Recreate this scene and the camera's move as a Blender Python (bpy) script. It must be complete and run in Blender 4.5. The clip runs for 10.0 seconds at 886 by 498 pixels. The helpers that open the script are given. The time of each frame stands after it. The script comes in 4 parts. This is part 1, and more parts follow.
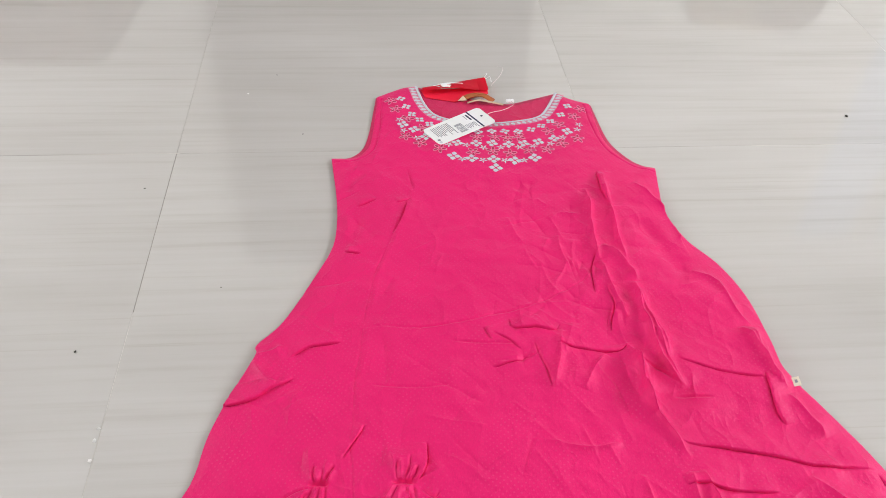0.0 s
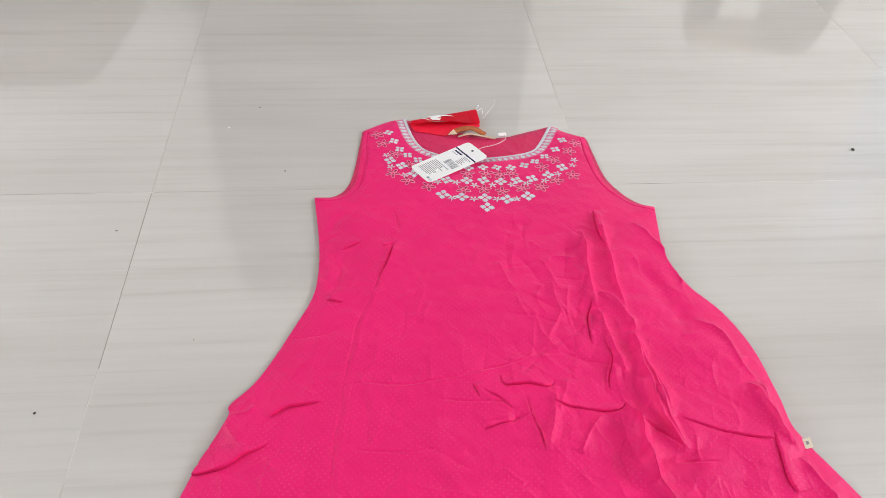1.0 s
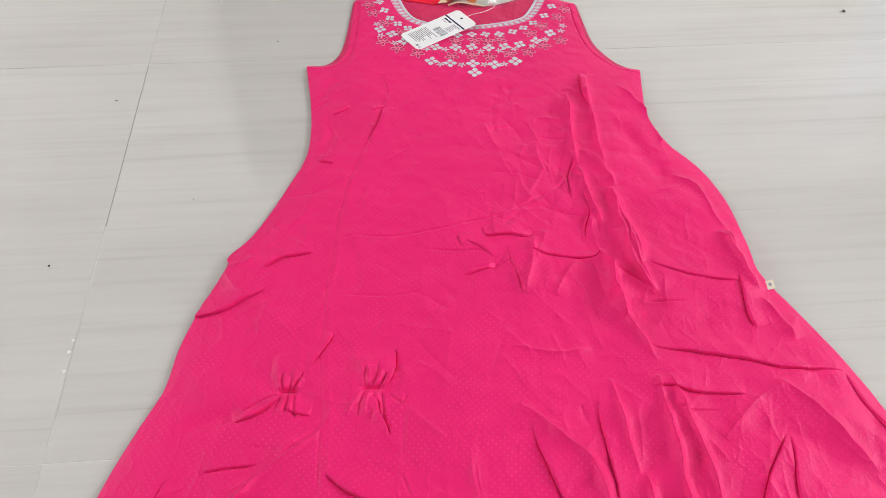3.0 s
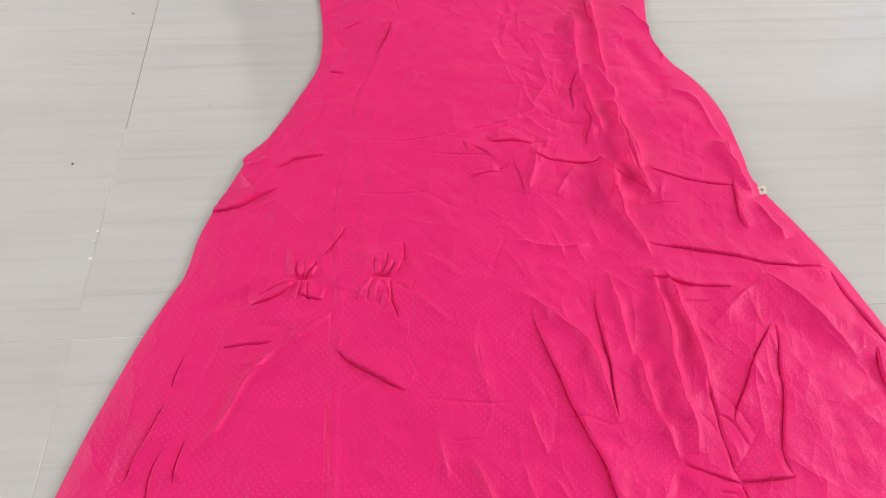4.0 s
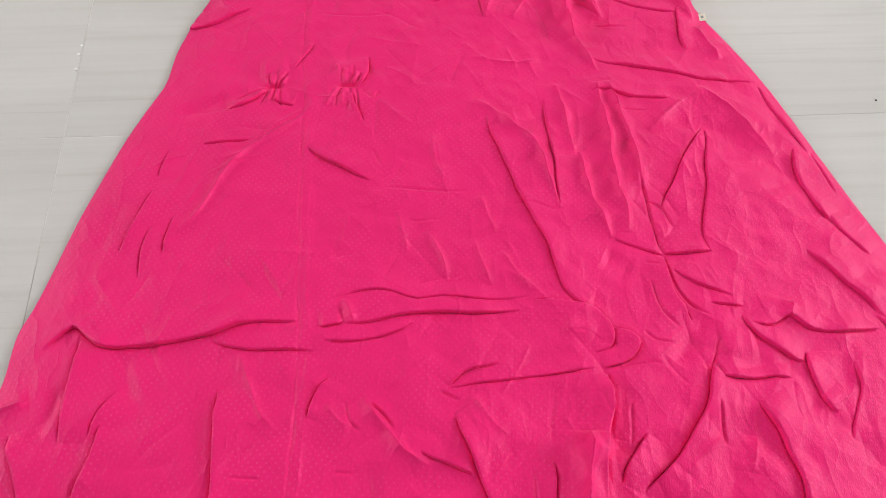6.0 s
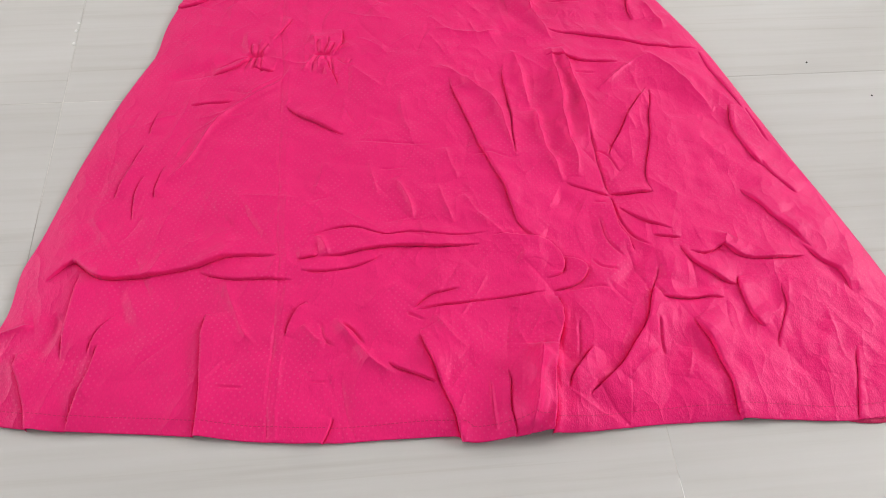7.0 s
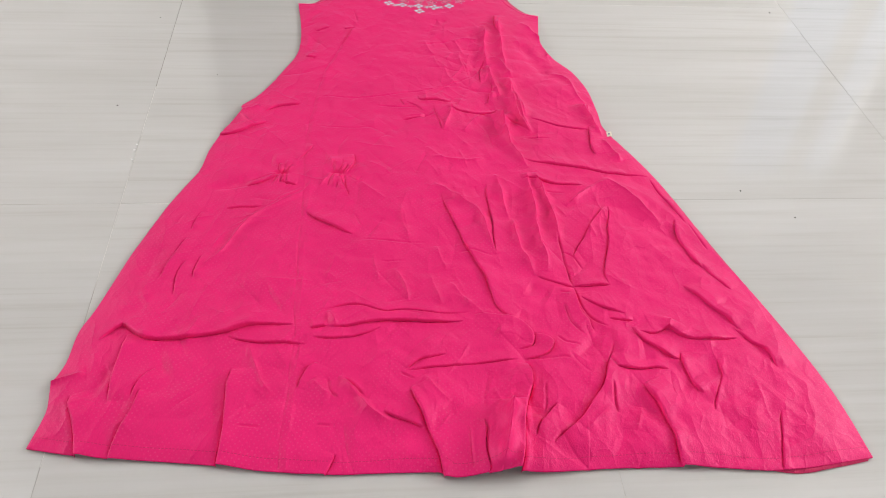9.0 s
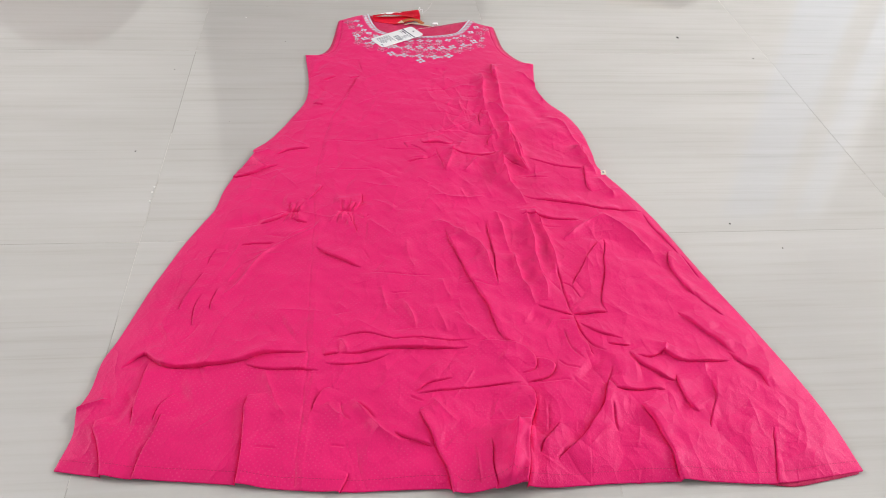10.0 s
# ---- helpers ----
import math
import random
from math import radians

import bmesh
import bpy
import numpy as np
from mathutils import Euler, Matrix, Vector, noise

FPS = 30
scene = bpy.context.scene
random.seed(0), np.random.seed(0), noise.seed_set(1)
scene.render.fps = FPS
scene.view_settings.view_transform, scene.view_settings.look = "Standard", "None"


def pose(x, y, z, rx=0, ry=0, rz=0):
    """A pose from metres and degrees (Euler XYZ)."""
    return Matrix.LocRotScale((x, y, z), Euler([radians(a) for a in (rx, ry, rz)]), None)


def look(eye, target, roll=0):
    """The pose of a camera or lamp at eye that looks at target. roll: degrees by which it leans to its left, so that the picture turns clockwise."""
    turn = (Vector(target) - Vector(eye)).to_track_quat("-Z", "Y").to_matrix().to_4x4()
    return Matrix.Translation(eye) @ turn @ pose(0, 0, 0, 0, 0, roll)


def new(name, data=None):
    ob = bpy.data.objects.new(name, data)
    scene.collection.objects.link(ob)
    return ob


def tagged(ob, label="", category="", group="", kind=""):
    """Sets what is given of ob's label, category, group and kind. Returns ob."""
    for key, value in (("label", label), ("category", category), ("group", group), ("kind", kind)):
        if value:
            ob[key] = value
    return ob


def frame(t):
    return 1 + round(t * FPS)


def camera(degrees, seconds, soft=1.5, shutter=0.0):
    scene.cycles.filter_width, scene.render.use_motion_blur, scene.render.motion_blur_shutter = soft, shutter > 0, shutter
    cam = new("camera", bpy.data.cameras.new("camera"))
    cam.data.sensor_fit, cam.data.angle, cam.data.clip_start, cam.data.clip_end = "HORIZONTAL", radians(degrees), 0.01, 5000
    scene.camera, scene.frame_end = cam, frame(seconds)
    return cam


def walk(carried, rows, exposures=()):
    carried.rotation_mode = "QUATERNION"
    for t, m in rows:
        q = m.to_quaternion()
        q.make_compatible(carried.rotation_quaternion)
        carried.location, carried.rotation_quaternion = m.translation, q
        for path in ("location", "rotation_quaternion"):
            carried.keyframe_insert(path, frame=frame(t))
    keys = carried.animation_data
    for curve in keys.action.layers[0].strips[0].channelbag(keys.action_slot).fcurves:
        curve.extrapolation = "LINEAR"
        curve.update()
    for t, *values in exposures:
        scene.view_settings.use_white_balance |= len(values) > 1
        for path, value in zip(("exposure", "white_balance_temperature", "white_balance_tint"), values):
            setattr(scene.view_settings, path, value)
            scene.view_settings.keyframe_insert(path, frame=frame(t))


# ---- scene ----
cam = camera(57.4, 10.0, soft=0.9)
PATH = [
    (0, (0.087, -0.007, 0.689), (0.01, 1.464, -0.664), 3.1),
    (0.5, (0.096, 0.043, 0.682), (0.03, 1.528, -0.656), 3.3),
    (1, (0.093, 0.062, 0.681), (0.019, 1.556, -0.647), 3.1),
    (1.5, (0.097, 0.052, 0.683), (0.018, 1.52, -0.673), 2.8),
    (2, (0.107, 0.038, 0.684), (0.019, 1.454, -0.726), 2.1),
    (2.5, (0.12, 0.026, 0.68), (0.033, 1.386, -0.784), 1.6),
    (2.7, (0.13, 0.018, 0.683), (0.036, 1.357, -0.801), 1.3),
    (4, (0.139, -0.075, 0.671), (0.045, 1.161, -0.898), 1.9),
    (4.5, (0.144, -0.112, 0.67), (0.063, 1.076, -0.937), 2.7),
    (5, (0.152, -0.142, 0.671), (0.088, 1.009, -0.963), 3.3),
    (5.5, (0.165, -0.181, 0.668), (0.123, 0.929, -0.995), 3.9),
    (6, (0.169, -0.214, 0.672), (0.154, 0.855, -1.019), 5.0),
    (7.3, (0.217, -0.368, 0.704), (0.213, 0.802, -0.918), 4.4),
    (7.5, (0.222, -0.393, 0.715), (0.221, 0.814, -0.88), 4.6),
    (8, (0.225, -0.434, 0.73), (0.22, 0.859, -0.796), 5.3),
    (8.5, (0.228, -0.469, 0.743), (0.204, 0.905, -0.71), 5.3),
    (9, (0.223, -0.506, 0.757), (0.19, 0.933, -0.632), 5.0),
    (9.5, (0.218, -0.54, 0.764), (0.18, 0.948, -0.572), 4.5),
    (10, (0.218, -0.565, 0.773), (0.177, 0.96, -0.52), 4.1),
]
walk(cam, [(t, look(eye, target, roll)) for t, eye, target, roll in PATH])

# ---- light ----
world = bpy.data.worlds.new("daylight")
scene.world = world
world.use_nodes = True
wn = world.node_tree.nodes
sky = wn.new("ShaderNodeTexSky")
sky.sky_type, sky.sun_disc = "NISHITA", False
sky.sun_elevation, sky.sun_rotation = radians(48), radians(-60)
wn["Background"].inputs["Strength"].default_value = 0.12
world.node_tree.links.new(sky.outputs[0], wn["Background"].inputs["Color"])

TURN_ROOM = 9.6                     # the room and its tiles are turned against the dress
ROOM = pose(0, 0, 0, 0, 0, TURN_ROOM)
U0, U1, V0, V1, HIGH = -3.4, 3.1, -2.6, 3.0, 2.8


def window_light(name, at, turn, width, height, radiance, colour):
    """Daylight in a window's opening."""
    lamp = bpy.data.lights.new(name, "AREA")
    lamp.shape, lamp.size, lamp.size_y = "RECTANGLE", width, height
    lamp.energy, lamp.color = radiance * math.pi * width * height, colour
    ob = new(name, lamp)
    ob.matrix_world = ROOM @ pose(*at, 90, 0, turn)
    return ob


window_light("window_light", (U0 - 0.05, 1.3, 1.55), -90, 2.8, 1.5, 9.2, (1.0, 0.99, 0.985))
# unseen window, added so that floor and cloth are lit from the right too
window_light("window_light", (U1 + 0.05, 0.6, 1.55), 90, 2.6, 1.5, 11.8, (1.0, 0.99, 0.985))
# weak fill from behind the camera, through an unseen, added opening
window_light("window_light", (0.2, V0 - 0.05, 1.35), 0, 2.4, 1.9, 0.7, (1.0, 0.99, 0.985))
window_light("window_light", (2.615, V1 + 0.05, 1.25), 180, 0.72, 1.9, 0.9, (1.0, 0.99, 0.985))
scene.view_settings.exposure = -0.42


# ---- materials ----
def material(name):
    m = bpy.data.materials.new(name)
    m.use_nodes = True
    return m, m.node_tree.nodes, m.node_tree.links, m.node_tree.nodes["Principled BSDF"]


def socket(links, value, inp):
    if hasattr(value, "is_linked"):
        links.new(value, inp)
    else:
        inp.default_value = value


def noise_tex(n, l, coord, scale, detail=4.0, rough=0.55, stretch=(1, 1, 1), turn=0.0):
    mp = n.new("ShaderNodeMapping")
    mp.inputs["Scale"].default_value = stretch
    mp.inputs["Rotation"].default_value = (0, 0, radians(turn))
    l.new(coord, mp.inputs["Vector"])
    t = n.new("ShaderNodeTexNoise")
    t.inputs["Scale"].default_value, t.inputs["Detail"].default_value, t.inputs["Roughness"].default_value = scale, detail, rough
    l.new(mp.outputs[0], t.inputs["Vector"])
    return t.outputs["Fac"]


def ramp(n, l, fac, *stops):
    r = n.new("ShaderNodeValToRGB")
    while len(r.color_ramp.elements) < len(stops):
        r.color_ramp.elements.new(0.5)
    for e, (p, c) in zip(r.color_ramp.elements, stops):
        e.position, e.color = p, (*c, 1) if len(c) == 3 else c
    l.new(fac, r.inputs[0])
    return r.outputs["Color"]


def mix(n, l, fac, a, b, mode="MIX"):
    m = n.new("ShaderNodeMix")
    m.data_type, m.blend_type = "RGBA", mode
    socket(l, fac, m.inputs["Factor"])
    for v, inp in ((a, m.inputs["A"]), (b, m.inputs["B"])):
        if hasattr(v, "is_linked"):
            l.new(v, inp)
        else:
            inp.default_value = (*v, 1)
    return m.outputs["Result"]


def calc(n, l, op, a, b=0.0, c=0.0):
    m = n.new("ShaderNodeMath")
    m.operation = op
    for v, inp in zip((a, b, c), m.inputs):
        socket(l, v, inp)
    return m.outputs[0]


def bump(n, l, height, strength, distance, bsdf, normal=None):
    b = n.new("ShaderNodeBump")
    b.inputs["Strength"].default_value, b.inputs["Distance"].default_value = strength, distance
    l.new(height, b.inputs["Height"])
    if normal:
        l.new(normal, b.inputs["Normal"])
    l.new(b.outputs[0], bsdf.inputs["Normal"])
    return b.outputs[0]


def plain(name, colour, rough=0.6, grain=60.0, vary=0.08, relief=0.0, metal=0.0):
    """A plain surface with slight variation at two scales."""
    m, n, l, b = material(name)
    co = n.new("ShaderNodeTexCoord").outputs["Object"]
    f = noise_tex(n, l, co, grain, 5)
    g = noise_tex(n, l, co, grain / 12, 3)
    dark = tuple(v * (1 - vary) for v in colour)
    light = tuple(min(1, v * (1 + vary)) for v in colour)
    c = mix(n, l, calc(n, l, "MULTIPLY_ADD", g, 0.6, calc(n, l, "MULTIPLY", f, 0.4)), dark, light)
    l.new(c, b.inputs["Base Color"])
    b.inputs["Roughness"].default_value, b.inputs["Metallic"].default_value = rough, metal
    if relief:
        bump(n, l, f, 0.4, relief, b)
    return m


def fabric_material(name, base, dots=True):
    m, n, l, b = material(name)
    co = n.new("ShaderNodeTexCoord").outputs["Object"]
    warp = n.new("ShaderNodeTexNoise")
    warp.inputs["Scale"].default_value, warp.inputs["Detail"].default_value = 9.0, 2.0
    l.new(co, warp.inputs["Vector"])
    shift = n.new("ShaderNodeVectorMath")
    shift.operation = "MULTIPLY_ADD"
    l.new(warp.outputs["Color"], shift.inputs[0])
    shift.inputs[1].default_value = (0.012, 0.012, 0.0)
    l.new(co, shift.inputs[2])
    sep = n.new("ShaderNodeSeparateXYZ")
    l.new(shift.outputs[0], sep.inputs[0])
    # small woven dots in staggered rows
    pitch = 0.0074
    rot_a = calc(n, l, "ADD", sep.outputs[0], sep.outputs[1])
    rot_b = calc(n, l, "SUBTRACT", sep.outputs[0], sep.outputs[1])
    da = calc(n, l, "PINGPONG", rot_a, pitch / 2)
    db = calc(n, l, "PINGPONG", rot_b, pitch / 2)
    dist = calc(n, l, "SQRT", calc(n, l, "ADD", calc(n, l, "POWER", da, 2.0), calc(n, l, "POWER", db, 2.0)))
    spot = n.new("ShaderNodeMapRange")
    spot.inputs["From Min"].default_value, spot.inputs["From Max"].default_value = 0.0017, 0.0009
    l.new(dist, spot.inputs["Value"])
    wear = noise_tex(n, l, co, 38.0, 3)
    worn = n.new("ShaderNodeMapRange")
    worn.inputs["From Min"].default_value, worn.inputs["From Max"].default_value = 0.34, 0.66
    l.new(wear, worn.inputs["Value"])
    up = n.new("ShaderNodeSeparateXYZ")
    l.new(n.new("ShaderNodeNewGeometry").outputs["Normal"], up.inputs[0])
    lying = n.new("ShaderNodeMapRange")
    lying.inputs["From Min"].default_value, lying.inputs["From Max"].default_value = 0.45, 0.8
    l.new(up.outputs[2], lying.inputs["Value"])
    dot = calc(n, l, "MULTIPLY", calc(n, l, "MULTIPLY", spot.outputs[0], worn.outputs[0]), lying.outputs[0])
    thread = noise_tex(n, l, co, 900.0, 2, 0.6, (1, 0.35, 1))
    broad = noise_tex(n, l, co, 7.0, 3)
    tone = mix(n, l, calc(n, l, "MULTIPLY_ADD", broad, 0.5, calc(n, l, "MULTIPLY", thread, 0.5)),
               tuple(v * 0.78 for v in base), tuple(min(1, v * 1.2) for v in base))
    if dots:
        tone = mix(n, l, calc(n, l, "MULTIPLY", dot, 0.34), tone, (0.86, 0.11, 0.28))
    l.new(tone, b.inputs["Base Color"])
    b.inputs["Roughness"].default_value = 0.47
    b.inputs["Specular IOR Level"].default_value = 0.46
    b.inputs["Specular Tint"].default_value = (1.0, 0.32, 0.57, 1)
    b.inputs["Sheen Weight"].default_value = 0.16
    b.inputs["Sheen Roughness"].default_value = 0.45
    b.inputs["Sheen Tint"].default_value = (1.0, 0.45, 0.65, 1)
    fine = bump(n, l, thread, 0.5, 0.0006, b)
    crumple = noise_tex(n, l, co, 60.0, 4, 0.6, (1, 0.6, 1), 20)
    soft_relief = bump(n, l, crumple, 0.5, 0.0022, b, fine)
    # fine sharp creases at two sizes
    first = calc(n, l, "POWER", calc(n, l, "SUBTRACT", 1.0, calc(n, l, "ABSOLUTE", calc(n, l, "MULTIPLY_ADD", noise_tex(n, l, co, 13.0, 2, 0.5, (1, 0.55, 1), -15), 2.0, -1.0))), 11.0)
    second = calc(n, l, "POWER", calc(n, l, "SUBTRACT", 1.0, calc(n, l, "ABSOLUTE", calc(n, l, "MULTIPLY_ADD", noise_tex(n, l, co, 34.0, 2, 0.5, (1, 0.6, 1), 25), 2.0, -1.0))), 8.0)
    bump(n, l, calc(n, l, "MULTIPLY_ADD", second, 0.5, first), 0.35, 0.0030, b, soft_relief)
    return m


def tile_material():
    m, n, l, b = material("vitrified_tile")
    co = n.new("ShaderNodeTexCoord").outputs["Object"]
    info = n.new("ShaderNodeObjectInfo").outputs["Random"]
    off = n.new("ShaderNodeVectorMath")
    off.operation = "ADD"
    l.new(co, off.inputs[0])
    cmb = n.new("ShaderNodeCombineXYZ")
    l.new(calc(n, l, "MULTIPLY", info, 37.0), cmb.inputs[0])
    l.new(calc(n, l, "MULTIPLY", info, 91.0), cmb.inputs[1])
    l.new(cmb.outputs[0], off.inputs[1])
    c = off.outputs[0]
    wave = noise_tex(n, l, c, 2.2, 3, 0.5, (1, 3.2, 1), 4)
    vein = noise_tex(n, l, c, 5.0, 6, 0.62, (0.45, 13, 1), 3)
    line = noise_tex(n, l, c, 7.0, 3, 0.5, (0.35, 26, 1), 3)
    tone = ramp(n, l, vein, (0.28, (0.54, 0.525, 0.505)), (0.45, (0.59, 0.58, 0.565)), (0.62, (0.61, 0.60, 0.59)), (0.8, (0.635, 0.63, 0.62)))
    streak = ramp(n, l, line, (0.27, (0.80, 0.77, 0.72)), (0.37, (0.975, 0.97, 0.96)), (0.62, (1.0, 1.0, 1.0)))
    tone = mix(n, l, 0.36, tone, streak, "MULTIPLY")
    cloud = ramp(n, l, wave, (0.3, (0.93, 0.925, 0.915)), (0.7, (1.04, 1.04, 1.04)))
    tone = mix(n, l, 1.0, tone, cloud, "MULTIPLY")
    l.new(tone, b.inputs["Base Color"])
    smear = noise_tex(n, l, c, 6.0, 4)
    rough = n.new("ShaderNodeMapRange")
    rough.inputs["To Min"].default_value, rough.inputs["To Max"].default_value = 0.03, 0.08
    l.new(smear, rough.inputs["Value"])
    l.new(rough.outputs[0], b.inputs["Roughness"])
    b.inputs["IOR"].default_value = 1.85
    bump(n, l, wave, 0.1, 0.0008, b)
    return m


def grout_material():
    """Pale joints, dirty in stretches."""
    m, n, l, b = material("grout")
    co = n.new("ShaderNodeTexCoord").outputs["Object"]
    dirt = noise_tex(n, l, co, 2.6, 3, 0.6)
    c = ramp(n, l, dirt, (0.48, (0.66, 0.64, 0.61)), (0.57, (0.42, 0.40, 0.37)), (0.66, (0.14, 0.13, 0.12)))
    l.new(c, b.inputs["Base Color"])
    b.inputs["Roughness"].default_value = 0.85
    return m


PINK = (0.88, 0.014, 0.168)
MAT_CLOTH = fabric_material("pink_dobby_rayon", PINK)
# same pink cloth for the back, with the shade inside the neck coloured in
MAT_CLOTH_SHADED = fabric_material("pink_cloth_shaded", (0.66, 0.03, 0.12), dots=False)
MAT_TILE = tile_material()
MAT_GROUT = grout_material()
MAT_WHITE_THREAD = plain("silver_white_thread", (0.64, 0.66, 0.74), 0.5, 900, 0.16, 0.0004)
MAT_PALE_THREAD = plain("pale_pink_thread", (0.88, 0.32, 0.47), 0.5, 900, 0.15)
MAT_GROUND_THREAD = plain("dusky_pink_thread", (0.74, 0.24, 0.37), 0.6, 900, 0.3)
MAT_ROSE_THREAD = plain("deep_rose_thread", (0.52, 0.012, 0.10), 0.6, 900, 0.15)
MAT_STITCH = plain("stitch_thread", (0.68, 0.012, 0.12), 0.85, 900, 0.12)
MAT_CARD = plain("white_card", (0.90, 0.91, 0.93), 0.45, 250, 0.03)
MAT_NAVY = plain("navy_print", (0.012, 0.018, 0.075), 0.5, 250, 0.1)
MAT_PRINT = plain("grey_print", (0.27, 0.28, 0.33), 0.6, 250, 0.12)
MAT_RED_CARD = plain("red_card", (0.92, 0.012, 0.055), 0.38, 420, 0.14)
MAT_RED_DARK = plain("dark_red_card", (0.86, 0.012, 0.05), 0.45, 420, 0.14)
MAT_TAN = plain("tan_woven_label", (0.46, 0.13, 0.04), 0.7, 700, 0.3, 0.0004)
MAT_CREAM = plain("cream_tape", (0.74, 0.58, 0.42), 0.7, 500, 0.1)
MAT_OFFWHITE = plain("off_white_tape", (0.78, 0.72, 0.60), 0.7, 500, 0.08)
MAT_WALL = plain("cream_wall_paint", (0.70, 0.68, 0.64), 0.85, 40, 0.05, 0.0006)
MAT_CEILING = plain("white_ceiling_paint", (0.55, 0.54, 0.52), 0.9, 40, 0.04)
MAT_FRAME = plain("white_frame_paint", (0.75, 0.74, 0.71), 0.4, 40, 0.05)
MAT_STOOL = plain("brown_moulded_plastic", (0.16, 0.085, 0.05), 0.4, 80, 0.12)
MAT_DOOR = plain("dark_brown_wood", (0.085, 0.045, 0.028), 0.45, 30, 0.25)
MAT_SOFA = plain("brown_upholstery", (0.20, 0.105, 0.075), 0.85, 120, 0.15, 0.001)
MAT_DIRT = plain("dark_grit", (0.04, 0.035, 0.03), 0.9, 900, 0.3)
MAT_CHIP = plain("white_chip", (0.82, 0.82, 0.80), 0.7, 900, 0.1)


# ---- mesh helpers ----
def mesh_from(name, verts, faces, mats, smooth=True):
    me = bpy.data.meshes.new(name)
    me.from_pydata([tuple(map(float, v)) for v in verts], [], [tuple(map(int, f)) for f in faces])
    for m in mats if isinstance(mats, (list, tuple)) else [mats]:
        me.materials.append(m)
    me.polygons.foreach_set("use_smooth", [smooth] * len(me.polygons))
    me.update()
    return me


def put(name, me, parent=None, label=""):
    ob = new(name, me)
    if parent:
        ob.parent = parent
    return tagged(ob, label)


def part(name, bm, mat, parent, label=""):
    me = bpy.data.meshes.new(name)
    bm.to_mesh(me)
    bm.free()
    me.materials.append(mat)
    return put(name, me, parent, label)


def box_bm(lo, hi, bevel=0.0, segments=1):
    bm = bmesh.new()
    bmesh.ops.create_cube(bm, size=1)
    for v in bm.verts:
        v.co = Vector([lo[i] + (v.co[i] + 0.5) * (hi[i] - lo[i]) for i in range(3)])
    if bevel:
        bmesh.ops.bevel(bm, geom=bm.edges[:], offset=bevel, segments=segments, affect="EDGES")
    return bm


def smooth_line(points, steps=6):
    """A Catmull-Rom line through the points."""
    p = np.array(points, float)
    if len(p) < 3:
        return np.array([p[0] + (p[-1] - p[0]) * k / steps for k in range(steps + 1)])
    q = np.vstack([2 * p[0] - p[1], p, 2 * p[-1] - p[-2]])
    out = []
    for i in range(1, len(q) - 2):
        a, b, c, d = q[i - 1:i + 3]
        for k in range(steps):
            t = k / steps
            out.append(0.5 * (2 * b + (c - a) * t + (2 * a - 5 * b + 4 * c - d) * t * t + (3 * b - a - 3 * c + d) * t ** 3))
    out.append(p[-1])
    return np.array(out)


def resample(line, step):
    seg = np.linalg.norm(np.diff(line, axis=0), axis=1)
    s = np.concatenate([[0], np.cumsum(seg)])
    k = max(2, int(round(s[-1] / step)) + 1)
    at = np.linspace(0, s[-1], k)
    return np.stack([np.interp(at, s, line[:, i]) for i in range(line.shape[1])], 1)


def to_line(x, y, line):
    """Distance to a line, the side of it (left +), how far along it (0 to 1), and the line's direction."""
    best = np.full(x.shape, 1e9)
    side = np.ones(x.shape)
    along, ux, uy = np.zeros(x.shape), np.zeros(x.shape), np.zeros(x.shape)
    seg = np.linalg.norm(np.diff(line, axis=0), axis=1)
    s = np.concatenate([[0], np.cumsum(seg)])
    tan = np.gradient(line, axis=0)
    for i in range(len(line) - 1):
        (ax, ay), (bx, by) = line[i], line[i + 1]
        dx, dy = bx - ax, by - ay
        t = np.clip(((x - ax) * dx + (y - ay) * dy) / (dx * dx + dy * dy + 1e-12), 0, 1)
        ox, oy = x - ax - t * dx, y - ay - t * dy
        d = np.hypot(ox, oy)
        near = d < best
        tx, ty = tan[i, 0] * (1 - t) + tan[i + 1, 0] * t, tan[i, 1] * (1 - t) + tan[i + 1, 1] * t
        best = np.where(near, d, best)
        side = np.where(near, np.sign(tx * oy - ty * ox), side)
        along = np.where(near, (s[i] + t * seg[i]) / s[-1], along)
        ux, uy = np.where(near, tx, ux), np.where(near, ty, uy)
    size = np.hypot(ux, uy) + 1e-12
    return best, side, along, ux / size, uy / size


def inside_of(x, y, loop):
    """Signed distance to a closed outline, inside positive."""
    best = np.full(x.shape, 1e9)
    odd = np.zeros(x.shape, bool)
    n = len(loop)
    for i in range(n):
        (ax, ay), (bx, by) = loop[i], loop[(i + 1) % n]
        dx, dy = bx - ax, by - ay
        t = np.clip(((x - ax) * dx + (y - ay) * dy) / (dx * dx + dy * dy + 1e-12), 0, 1)
        best = np.minimum(best, np.hypot(x - ax - t * dx, y - ay - t * dy))
        if ay != by:
            odd ^= ((ay > y) != (by > y)) & (x < ax + (y - ay) * dx / (by - ay))
    return np.where(odd, best, -best)


